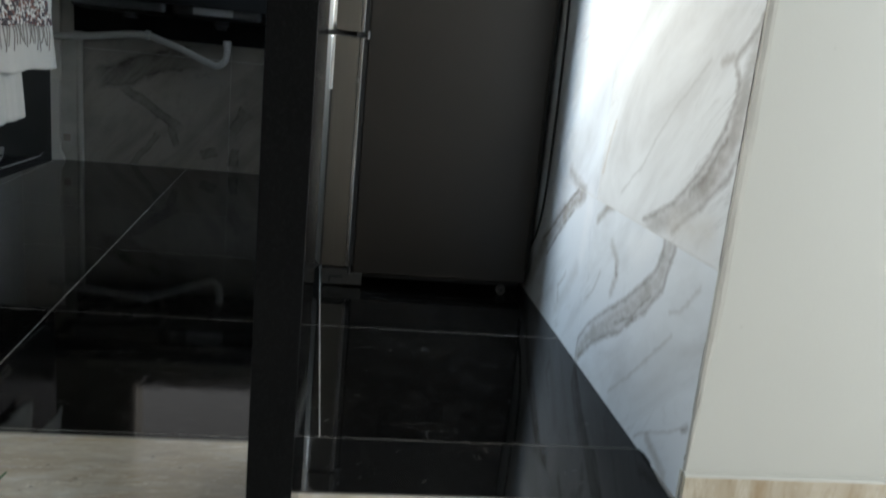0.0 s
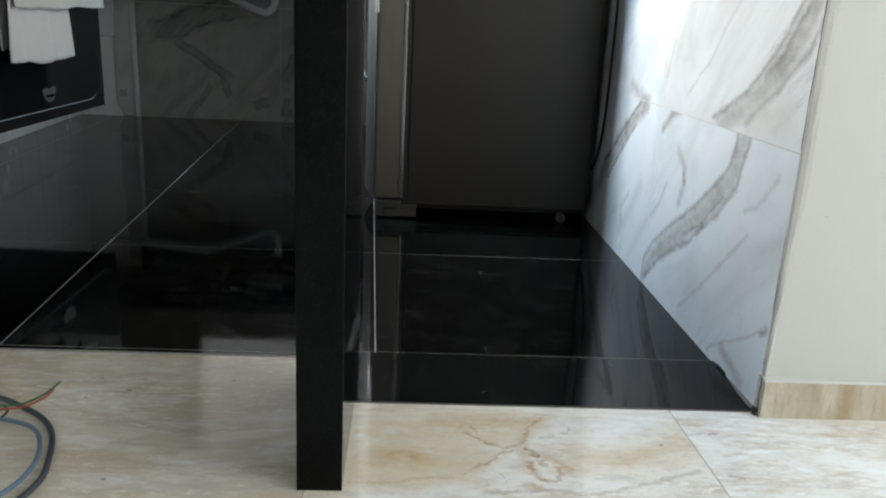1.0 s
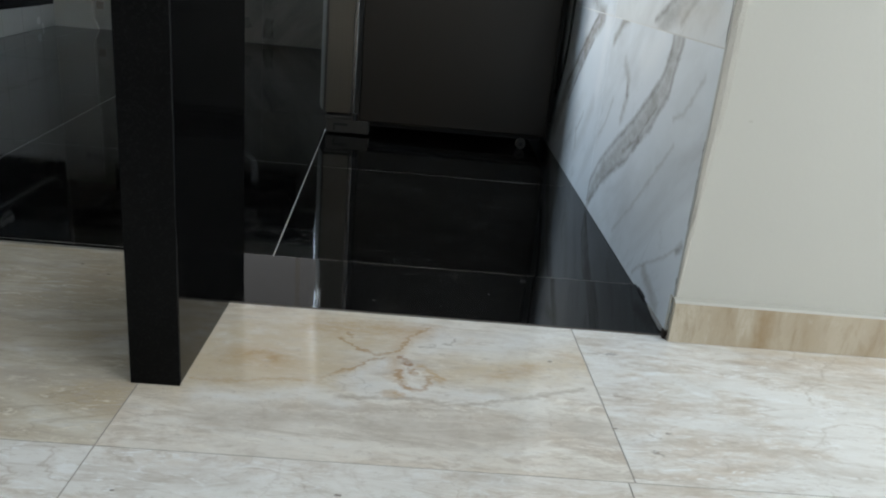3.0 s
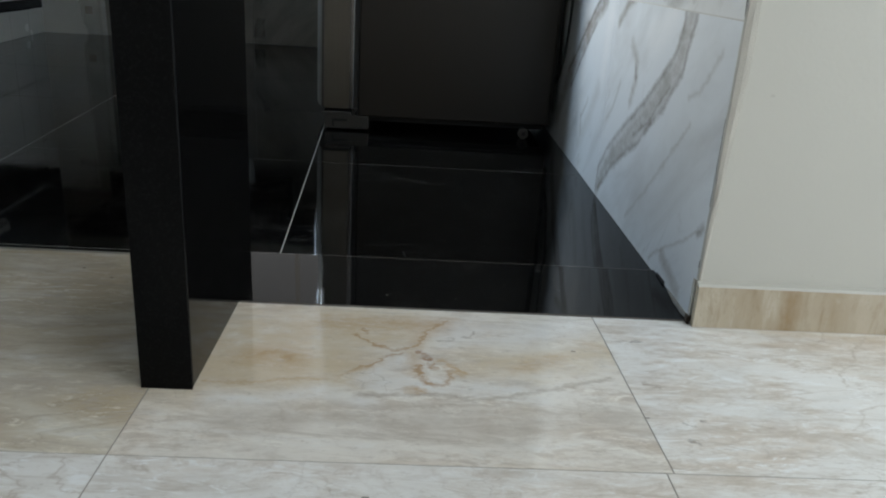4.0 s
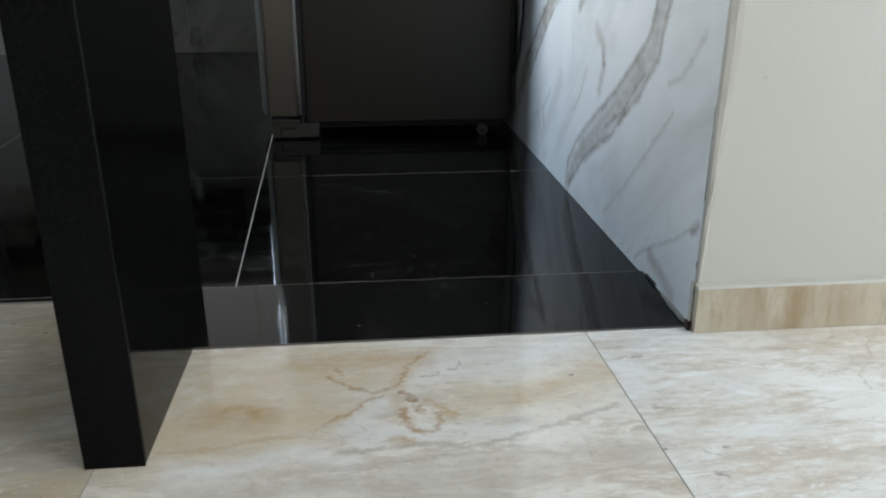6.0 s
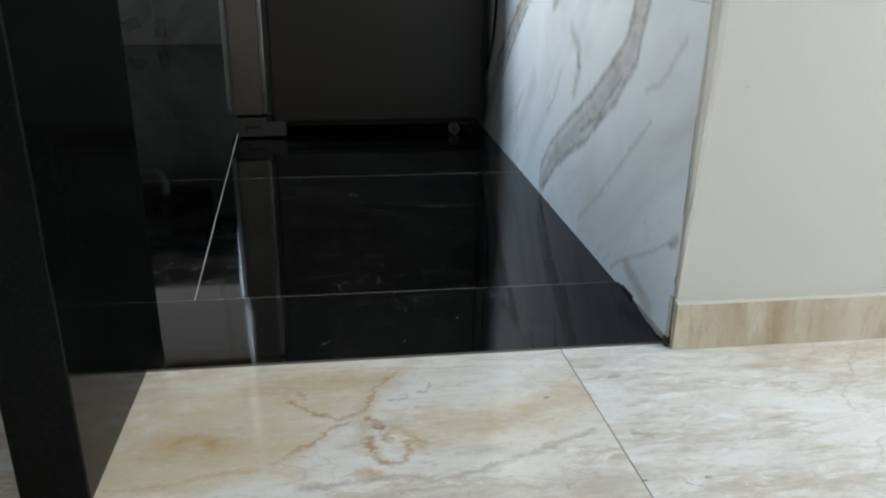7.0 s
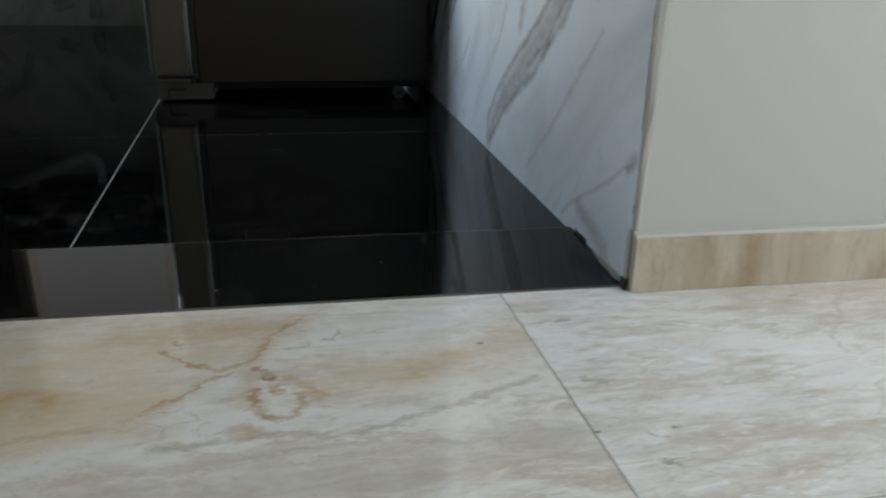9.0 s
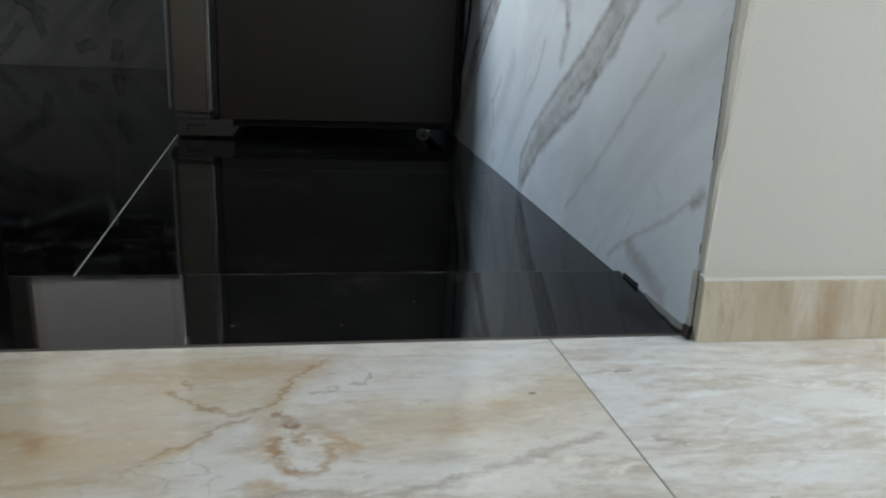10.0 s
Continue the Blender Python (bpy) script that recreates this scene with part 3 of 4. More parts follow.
def tube(points, radius, sides=10, closed=False):
    """A round tube along a smooth line through the points."""
    pts = [Vector(p) for p in points]
    line = []
    for i in range(len(pts) - 1):
        a, b = pts[max(i - 1, 0)], pts[i]
        c, d = pts[i + 1], pts[min(i + 2, len(pts) - 1)]
        for k in range(8):
            t = k / 8
            line.append(0.5 * (2 * b + (c - a) * t + (2 * a - 5 * b + 4 * c - d) * t * t + (3 * b - a - 3 * c + d) * t ** 3))
    line.append(pts[-1])
    bm = bmesh.new()
    rings = []
    up = Vector((0.31, 0.2, 0.93))
    for i, p in enumerate(line):
        way = (line[min(i + 1, len(line) - 1)] - line[max(i - 1, 0)]).normalized()
        side = way.cross(up).normalized()
        top = side.cross(way)
        rings.append([bm.verts.new(p + radius * (math.cos(a) * side + math.sin(a) * top)) for a in (2 * math.pi * k / sides for k in range(sides))])
    for a, b in zip(rings, rings[1:]):
        for k in range(sides):
            bm.faces.new((a[k], a[(k + 1) % sides], b[(k + 1) % sides], b[k]))
    bm.faces.new(rings[0][::-1]), bm.faces.new(rings[-1])
    return bm


def disc(centre, axis, radius, depth, sides=20, bevel=0.0):
    bm = bmesh.new()
    turn = Vector((0, 0, 1)).rotation_difference(Vector(axis)).to_matrix().to_4x4()
    bmesh.ops.create_cone(bm, cap_ends=True, segments=sides, radius1=radius, radius2=radius, depth=depth, matrix=Matrix.Translation(centre) @ turn)
    if bevel:
        bmesh.ops.bevel(bm, geom=[e for e in bm.edges if len(e.link_faces) == 2 and e.calc_face_angle() > 1], offset=bevel, segments=2, affect="EDGES", profile=0.5)
    return bm


# ---- large structure ----
H = 2.55
KX0, KX1, KY1 = -1.95, 0.80, 5.25      # kitchen: side wall, tiled wall core, back wall
LX0, LX1, LY0, SILL = -2.5, 3.2, -3.2, 1.413  # living room and the line where its floor ends

subfloor = tagged(obj("ground", prism([(LX0 - 0.3, LY0 - 0.3), (LX1 + 0.3, LY0 - 0.3), (LX1 + 0.3, KY1 + 0.3), (LX0 - 0.3, KY1 + 0.3)], -0.12, -0.016), CEMENT), "grey cement bed under the floor tiles", "floor", kind="structure")
tagged(obj("ceiling_living", box(LX0 - 0.2, LX1 + 0.2, LY0 - 0.2, 1.60, H, H + 0.1), CEILING_PAINT), "plain white painted ceiling of the living room", "ceiling", kind="structure")
tagged(obj("ceiling_kitchen", box(LX0 - 0.2, LX1 + 0.2, 1.60, KY1 + 0.2, H, H + 0.1), DIM_WALL), "unseen kitchen ceiling, darkened to cut bounced light", "ceiling", kind="structure")


def wall_with_opening(name, axis, at, thick, a0, a1, holes, material, label):
    """A wall on one axis with openings (a0, a1, z0, z1) cut right through."""
    bm = bmesh.new()
    cuts = sorted(holes)
    runs, last = [], a0
    for h0, h1, z0, z1 in cuts:
        runs += [(last, h0, 0, H), (h0, h1, 0, z0), (h0, h1, z1, H)]
        last = h1
    runs.append((last, a1, 0, H))
    for b0, b1, z0, z1 in runs:
        if b1 - b0 > 0.001 and z1 - z0 > 0.001:
            if axis == "x":
                box(at, at + thick, b0, b1, z0, z1, bm=bm)
            else:
                box(b0, b1, at, at + thick, z0, z1, bm=bm)
    bmesh.ops.remove_doubles(bm, verts=bm.verts[:], dist=0.0001)
    return tagged(obj(name, bm, material), label, "wall", kind="structure")


SIDE_HOLE = (3.14, 3.70, 1.2, 2.2)
BACK_HOLE = (-1.27, 0.35, 1.53, 2.46)
PATIO_HOLE = (-0.3, 1.2, 0.1, 2.2)
FRONT_HOLE = (-1.9, 1.1, 0.0, 2.2)
SLANT = lambda y: -1.835 - 0.083 * (y - 3.97)  # the kitchen's side wall stands four degrees askew
bm = bmesh.new()
for y0, y1, z0, z1 in ((1.6, SIDE_HOLE[0], 0, H), (SIDE_HOLE[0], SIDE_HOLE[1], 0, SIDE_HOLE[2]), (SIDE_HOLE[0], SIDE_HOLE[1], SIDE_HOLE[3], H), (SIDE_HOLE[1], KY1 + 0.15, 0, H)):
    me = bpy.data.meshes.new("joined")
    piece = prism([(SLANT(y0) - 0.15, y0), (SLANT(y0), y0), (SLANT(y1), y1), (SLANT(y1) - 0.15, y1)], z0, z1)
    piece.to_mesh(me), piece.free(), bm.from_mesh(me)
tagged(obj("wall_kitchen_side", bm, DIM_WALL), "kitchen side wall, darkened to cut bounced light, with a window opening", "wall", kind="structure")
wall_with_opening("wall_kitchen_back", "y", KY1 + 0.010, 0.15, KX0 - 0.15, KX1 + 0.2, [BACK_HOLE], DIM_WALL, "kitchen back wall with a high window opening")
wall_with_opening("wall_living_side", "x", LX0 - 0.15, 0.15, LY0, SILL + 0.32, [PATIO_HOLE], BROWN_WALL, "unseen living room wall, darkened to cut bounced light, with patio opening")
wall_with_opening("wall_living_rear", "y", LY0 - 0.15, 0.15, LX0 - 0.15, LX1 + 0.15, [], BROWN_WALL, "unseen rear wall of the living room, darkened to cut bounced light")
wall_with_opening("wall_living_far", "x", LX1, 0.15, LY0, SILL + 0.2, [FRONT_HOLE], WALL, "cream painted far side wall of the living room")
# added out of view to keep patio light off the refrigerator and kitchen
tagged(obj("wall_bar_side", box(-1.66, -0.74, 1.56, 1.63, 0, H), WALL), "unseen wall added beside the breakfast bar to hold back patio light", "wall", kind="structure")
tagged(obj("wall_return", box(LX0, -1.66, SILL + 0.32, SILL + 0.47, 0, H), WALL), "short cream painted return wall beside the kitchen", "wall", kind="structure")
# the painted wall whose end is clad with marble
painted = tagged(obj("wall_painted", prism([(0.8030, 1.402), (LX1, 1.402), (LX1, 1.56), (0.8030, 1.56)], 0, H), WALL), "cream painted wall with small specks and faint unevenness", "wall", kind="structure")
tagged(obj("wall_tiled_core", box(0.8125, 1.0, 1.56, KY1 + 0.01, 0, H), CEMENT), "cement core behind the marble wall tiles", "wall", kind="structure")

# ---- trim ----
skirting = tagged(new("baseboard"), "cream travertine skirting with tan veins", "skirting", kind="structure")
sx = [0.7958, 1.437, 2.07, 2.70, LX1]
for x0, x1 in zip(sx, sx[1:]):
    part("skirting_tile", box(x0 + 0.0006, x1 - 0.0006, 1.388, 1.4015, 0.0, 0.0715, 0.0012), BEIGE_SKIRT, skirting)
# plaster ledge along its top
part("plaster_bead", prism([(1.3885, 0.0717), (1.402, 0.0717), (1.402, 0.0775), (1.390, 0.0755)], 0.7962, LX1, "x"), WALL, skirting)


def ragged_strip(x0, x1, y, depth, z0, z1, wobble, seed, lean=0.0):
    """An uneven trowelled strip up a corner, facing -y, widening by lean up to knee height."""
    rnd = random.Random(seed)
    bm = bmesh.new()
    steps = 70
    rows = []
    drift = 0.0
    for k in range(steps + 1):
        z = z0 + (z1 - z0) * k / steps
        drift = 0.75 * drift + rnd.uniform(-wobble, wobble)
        a, b = x0 + rnd.uniform(-0.0006, 0.0006), x1 + drift + lean * min(1.0, z / 0.45)
        ring = [(a, y + depth), (a, y + rnd.uniform(0, 0.0012)), ((a + b) / 2, y - 0.0006 + rnd.uniform(0, 0.001)), (b, y + 0.001), (b, y + depth)]
        rows.append([bm.verts.new((px, py, z)) for px, py in ring])
    for r, q in zip(rows, rows[1:]):
        for k in range(5):
            bm.faces.new((r[k], r[(k + 1) % 5], q[(k + 1) % 5], q[k]))
    bm.faces.new(rows[0][::-1]), bm.faces.new(rows[-1])
    return bm


corner = tagged(obj("trim_corner", ragged_strip(0.7985, 0.8010, 1.3985, 0.0105, 0.0780, H, 0.0014, 4, 0.015), CEMENT), "uneven cement joint along the tiled wall corner", "trim", kind="structure")
part("corner_foot", ragged_strip(0.7932, 0.7955, 1.4005, 0.0095, 0.0105, 0.0779, 0.0007, 5), CEMENT, corner)
part("crack", ragged_strip(0.7981, 0.7985, 1.4096, 0.0012, 0.20, 0.34, 0.0006, 7), DIRT, corner, "dark open crack")
part("crack", ragged_strip(0.7981, 0.7985, 1.4092, 0.0016, 0.096, 0.108, 0.0004, 6), DIRT, corner, "dark open crack")
part("crack", ragged_strip(0.7977, 0.7985, 1.4088, 0.0020, 0.49, 1.6, 0.0006, 8), DIRT, corner, "dark open crack")
part("dirt", ragged_strip(0.7900, 0.7955, 1.3980, 0.012, 0.0005, 0.0145, 0.0022, 9), DIRT, corner, "dark dirt in the corner")
# mortar smear and an open gap at the foot of the marble
foot = tagged(obj("trim_wall_foot", prism([(0.7986, 1.414), (0.7988, 1.414), (0.7988, 1.535), (0.7965, 1.525), (0.7948, 1.500), (0.7930, 1.480), (0.7942, 1.462), (0.7930, 1.440), (0.7965, 1.424)], 0.0004, 0.0072), MORTAR), "grey mortar smear at the foot of the tiles", "trim", kind="structure")
part("gap", box(0.7978, 0.7988, 1.556, 1.604, 0.0050, 0.0112), BLACK_RUBBER, foot, "dark open gap")
# threshold lip between the two floors
tagged(obj("trim_threshold", box(-0.010, 0.7955, SILL - 0.0030, SILL + 0.0022, -0.004, 0.0010, 0.0006), SILL_LIP), "thin brown grout line between the floors", "trim", kind="structure")
tagged(obj("trim_edge", box(-1.63, -0.012, 1.6005, 1.6055, -0.004, 0.0014, 0.0006), GROUT_BROWN), "brown grout edge of the cream floor", "trim", kind="structure")

# white tiled foot of the askew wall, and the pilaster in the corner
plinth = tagged(new("trim_plinth"), "white glazed tiles along the foot of the kitchen side wall", "trim", kind="structure")
for k in range(11):
    y0, y1 = 2.38 + 0.26 * k, min(2.38 + 0.26 * (k + 1), 5.22)
    for z0, z1 in ((0.001, 0.27),) if y0 < 3.3 else ((0.001, 0.27), (0.273, 0.62), (0.623, 0.97)):
        part("tile", prism([(SLANT(y0) - 0.001, y0 + 0.001), (SLANT(y0) + 0.008, y0 + 0.001), (SLANT(y1) + 0.008, y1 - 0.001), (SLANT(y1) - 0.001, y1 - 0.001)], z0, z1), WHITE_TILE, plinth)
pil = tagged(new("trim_pilaster"), "white tiled pilaster in the kitchen corner with brown stains", "trim", kind="structure")
flare = [(-1.93, 0.001), (-1.672, 0.001), (-1.682, 0.03), (-1.697, 0.06), (-1.703, 0.10), (-1.703, 0.488), (-1.93, 0.488)]
part("tile", prism(flare, 5.20, KY1, "y"), WHITE_TILE, pil)
part("tile", prism([(-1.93, 0.491), (-1.690, 0.491), (-1.690, 0.97), (-1.93, 0.97)], 5.20, KY1, "y"), WHITE_TILE, pil)
part("mortar_strip", box(-1.70, -1.574, 5.225, KY1 + 0.004, 0, 1.0, 0.004), CEMENT, pil, "rough grey mortar strip")
part("pipe_run", tube([(-1.585, 5.235, 0.0), (-1.588, 5.235, 0.4), (-1.583, 5.235, 1.0)], 0.020), CEMENT, pil, "grey plastered pipe run", True)
part("stain_block", box(-1.685, -1.640, 5.2215, 5.228, 0.120, 0.165, 0.003), STAIN, pil, "brown broken patch")


def window_unit(name, m, width, height, panes, label):
    """An aluminium window in its opening: frame bars, a pane in each field and a sill. Local x runs across, z up."""
    w = tagged(new(name), label, "window", kind="structure")
    w.matrix_world = m
    fr = 0.035
    for nm, b in (("frame", box(-width / 2, width / 2, -0.02, 0.02, 0, fr, 0.002)), ("frame", box(-width / 2, width / 2, -0.02, 0.02, height - fr, height, 0.002)),
                  ("frame", box(-width / 2, -width / 2 + fr, -0.02, 0.02, fr, height - fr, 0.002)), ("frame", box(width / 2 - fr, width / 2, -0.02, 0.02, fr, height - fr, 0.002))):
        part(nm, b, SILVER, w)
    step = (width - 2 * fr) / panes
    for k in range(panes):
        x0 = -width / 2 + fr + step * k
        if k:
            part("mullion", box(x0 - 0.015, x0 + 0.015, -0.018, 0.018, fr, height - fr, 0.002), SILVER, w)
        g = part("pane", box(x0 + 0.016, x0 + step - 0.016, -0.003, 0.003, fr + 0.001, height - fr - 0.001), GLASS, w)
        g.visible_shadow = False
    return w


window_unit("window_1", pose(-0.46, 5.385, 1.53), 1.62, 0.93, 2, "aluminium kitchen window above the sink counter")
window_unit("window_2", pose(SLANT(3.42) - 0.11, 3.42, 1.20, 0, 0, 94.7), 0.56, 1.0, 2, "aluminium side window of the kitchen")
window_unit("window_3", pose(LX0 - 0.11, 0.45, 0.10, 0, 0, 90), 1.5, 2.10, 2, "aluminium patio window of the living room")
window_unit("window_4", pose(LX1 + 0.11, -0.4, 0.02, 0, 0, 90), 3.0, 2.18, 3, "wide aluminium front window of the living room")

# ---- breakfast bar ----
bar = base("breakfast_bar", "black granite breakfast bar with a slab leg standing on the floor", "counter")
part("slab_leg", box(-0.010, 0.056, 1.1355, 1.512, 0, 1.03, 0.0025), GRANITE_SHEEN, bar)
part("front_edge", box(-0.010, 0.0562, 1.132, 1.1352, 0, 1.03, 0.0012), GRANITE, bar, "honed dull front edge")
part("bar_top", box(-1.75, 0.075, 1.11, 1.55, 1.0302, 1.07, 0.004), GRANITE, bar)

# ---- refrigerator ----
FY0, FY1 = 2.805, 3.42


def bowed(x_edge, bulge, x_back, z0, z1):
    """A door leaf whose front bows outward across its width."""
    pts = []
    for k in range(17):
        u = k / 16
        pts.append((x_edge - bulge * math.sin(math.pi * u) ** 0.7, FY0 + 0.001 + (FY1 - FY0 - 0.002) * u))
    pts += [(x_back, FY1 - 0.001), (x_back, FY0 + 0.001)]
    return prism(pts, z0, z1, "z", 0.0025)


fridge = base("refrigerator", "grey refrigerator with brushed silver doors standing on black tiles", "refrigerator")
part("body", box(0.140, 0.774, FY0, FY1, 0.047, 1.58, 0.007, 3), FRIDGE_GREY, fridge)
part("underside", box(0.175, 0.757, FY0 + 0.03, FY1 - 0.03, 0.030, 0.0468), BLACK_RUBBER, fridge)
for nm, z0, z1 in (("lower_door", 0.070, 0.868), ("upper_door", 0.886, 1.58)):
    door = part(nm, bowed(0.030, 0.050, 0.112, z0, z1), SILVER, fridge, "brushed silver bow-fronted door")
    part("edge_trim", box(0.1125, 0.1255, FY0 - 0.002, FY1, z0 + 0.002, z1 - 0.002, 0.002), CHROME, door, "bright chrome edge strip")
    part("gasket", box(0.126, 0.1398, FY0 + 0.004, FY1 - 0.004, z0 + 0.004, z1 - 0.004), BLACK_RUBBER, door, "black rubber gasket")
    # one strip in two tones: shade put into the lower piece, light into the upper
    if z0 < 0.45:
        part("front_trim", box(0.0225, 0.0300, FY0 - 0.001, FY0 + 0.010, z0 + 0.001, 0.688, 0.002), HINGE_GREY, door, "front edge strip, darkened where little light falls")
    part("front_trim", tube([(0.0250, FY0 + 0.003, max(z0 + 0.001, 0.69)), (0.0250, FY0 + 0.003, max(0.75, z1 - 0.3)), (0.0250, FY0 + 0.003, z1 - 0.001)], 0.0065, 14), CHROME_BRIGHT, door, "rounded edge strip, brightened where the side light falls", True)
    hz = (z0 + 0.36, z1 - 0.06) if nm == "lower_door" else (z0 + 0.06, z0 + 0.40)
    part("handle", tube([(-0.018, 3.36, hz[0]), (-0.052, 3.36, hz[0] + 0.03), (-0.056, 3.36, (hz[0] + hz[1]) / 2), (-0.052, 3.36, hz[1] - 0.03), (-0.018, 3.36, hz[1])], 0.011), CHROME, door, "", True)
hinge = part("bottom_hinge", box(0.034, 0.176, FY0 - 0.004, FY0 + 0.06, 0.006, 0.050, 0.002), HINGE_GREY, fridge, "grey steel hinge bracket")
part("hinge_plate", box(0.030, 0.120, FY0 - 0.007, FY0 + 0.05, 0.0505, 0.062, 0.002), HINGE_GREY, hinge)
part("hinge_slot", box(0.058, 0.106, FY0 - 0.0052, FY0 - 0.0035, 0.030, 0.038), BLACK_RUBBER, hinge)
part("hinge_slot", box(0.058, 0.064, FY0 - 0.0052, FY0 - 0.0035, 0.012, 0.030), BLACK_RUBBER, hinge)
part("hinge_pin", disc((0.128, FY0 - 0.004, 0.062), (0, 0, 1), 0.006, 0.022), BLACK_RUBBER, hinge)
part("foot", box(0.040, 0.110, FY0 + 0.01, FY0 + 0.05, 0.0, 0.006, 0.001), BLACK_RUBBER, hinge)
middle = part("middle_hinge", box(0.100, 0.150, FY0 - 0.004, FY0 + 0.05, 0.8685, 0.8855, 0.001), BLACK_RUBBER, fridge)
part("hinge_pin", disc((0.140, FY0 - 0.003, 0.877), (0, 0, 1), 0.007, 0.030, 12, 0.001), CHROME, middle)
for yy in (FY0 + 0.015, FY1 - 0.04):
    wheel = part("wheel", disc((0.691, yy, 0.0175), (0, 1, 0), 0.0172, 0.022, 20, 0.002), HINGE_GREY, fridge, "small grey transport wheel")
    part("hub", disc((0.691, yy - 0.012, 0.0175), (0, 1, 0), 0.007, 0.003, 12), BLACK_RUBBER, wheel)
part("rear_foot", box(0.045, 0.10, FY1 - 0.07, FY1 - 0.01, 0.0, 0.070, 0.002), GREY_PLASTIC, fridge)
part("rear_panel", box(0.7742, 0.784, FY0 + 0.01, FY1 - 0.01, 0.10, 1.50, 0.002), BLACK_RUBBER, fridge, "dark rear grille")
cord = base("power_cord", "black power cord hanging behind the refrigerator", "cable")
part("cord", tube([(0.7915, 2.80, 1.42), (0.7930, 2.745, 1.10), (0.7925, 2.72, 0.80), (0.7905, 2.715, 0.52), (0.7915, 2.735, 0.36), (0.7905, 2.79, 0.24), (0.7900, 2.90, 0.16), (0.792, 3.05, 0.13)], 0.0042, 8), BLACK_RUBBER, cord, "", True)

# ---- wall oven with its towel ----
OX, OY0, OY1, OZ0, OZ1 = -1.04, 2.22, 3.25, 0.298, 1.06
oven = base("oven", "black built-in oven with a glass door held off the floor", "oven")
part("body", prism([(SLANT(OY0) + 0.0, OY0), (OX - 0.035, OY0 + 0.012), (OX - 0.035, OY1 - 0.02), (SLANT(OY1), OY1 - 0.02)], OZ0 - 0.008, OZ1, "z", 0.003), BLACK_ENAMEL, oven)


def rounded_plate(y0, y1, z0, z1, x0, x1, r):
    pts = []
    for cy, cz, a0 in ((y1 - r, z1 - r, 0), (y0 + r, z1 - r, 90), (y0 + r, z0 + r, 180), (y1 - r, z0 + r, 270)):
        pts += [(cy + r * math.cos(radians(a0 + 15 * k)), cz + r * math.sin(radians(a0 + 15 * k))) for k in range(7)]
    return prism(pts, x0, x1, "x")


door = part("door", box(OX - 0.034, OX, OY0, OY1, OZ0, OZ1 - 0.15, 0.004), BLACK_ENAMEL, oven)
part("trim_line", rounded_plate(OY0 + 0.045, OY1 - 0.045, OZ0 + 0.035, OZ1 - 0.18, OX + 0.0002, OX + 0.0030, 0.10), GREY_PLASTIC, door, "thin grey trim line")
part("glass", rounded_plate(OY0 + 0.048, OY1 - 0.048, OZ0 + 0.038, OZ1 - 0.183, OX + 0.0032, OX + 0.0048, 0.098), BLACK_GLASS, door, "dark glossy glass")
part("badge", prism([(2.716, 0.398), (2.738, 0.404), (2.766, 0.399), (2.794, 0.406), (2.814, 0.402), (2.806, 0.376), (2.788, 0.362), (2.766, 0.357), (2.744, 0.362), (2.724, 0.376)], OX + 0.005, OX + 0.0066, "x"), SILVER, door, "plain silver shield badge")
part("badge_bar", box(OX + 0.0067, OX + 0.0074, 2.738, 2.796, 0.374, 0.381), BLACK_ENAMEL, door)
part("control_panel", box(OX - 0.034, OX + 0.002, OY0, OY1, OZ1 - 0.145, OZ1, 0.004), BLACK_ENAMEL, oven)
bar_y = (OY0 + 0.12, OY1 - 0.12)
handle = part("handle", tube([(OX + 0.045, bar_y[0], 0.885), (OX + 0.045, sum(bar_y) / 2, 0.885), (OX + 0.045, bar_y[1], 0.885)], 0.009), SILVER, oven, "", True)
for yy in bar_y:
    part("handle_bracket", box(OX + 0.0005, OX + 0.045, yy - 0.01, yy + 0.01, 0.877, 0.893, 0.002), SILVER, handle)


def cloth(name, parent, y0, y1, z_top, z_low, x, amp, seed, material, label=""):
    """A hanging cloth: folds run down from the rail and its hem is uneven."""
    rnd = random.Random(seed)
    ph = [rnd.uniform(0, 6.3) for _ in range(5)]
    bm = bmesh.new()
    nu, nv = 44, 30
    grid = []
    for i in range(nu + 1):
        u = i / nu
        col = []
        hem = z_low + 0.005 * math.sin(3.1 * u * 2 + ph[0]) + 0.0025 * math.sin(17 * u + ph[1])
        for j in range(nv + 1):
            v = j / nv
            fold = amp * (math.sin(9 * u + ph[2] + 0.8 * v) + 0.55 * math.sin(21 * u + ph[3] - v) + 0.2 * math.sin(47 * u + ph[4])) * (0.25 + 0.75 * v)
            y = y0 + (y1 - y0) * u + 0.010 * math.sin(4 * v + ph[1]) * (1 if u > 0.5 else -1) + 0.02 * v * (u - 0.5)
            col.append(bm.verts.new((x + abs(fold) + 0.004 * v, y, z_top + (hem - z_top) * v)))
        grid.append(col)
    for i in range(nu):
        for j in range(nv):
            bm.faces.new((grid[i][j], grid[i + 1][j], grid[i + 1][j + 1], grid[i][j + 1]))
    ob = part(name, bm, material, parent, label, True)
    so = ob.modifiers.new("thickness", "SOLIDIFY")
    so.thickness, so.offset = 0.003, 1
    return ob


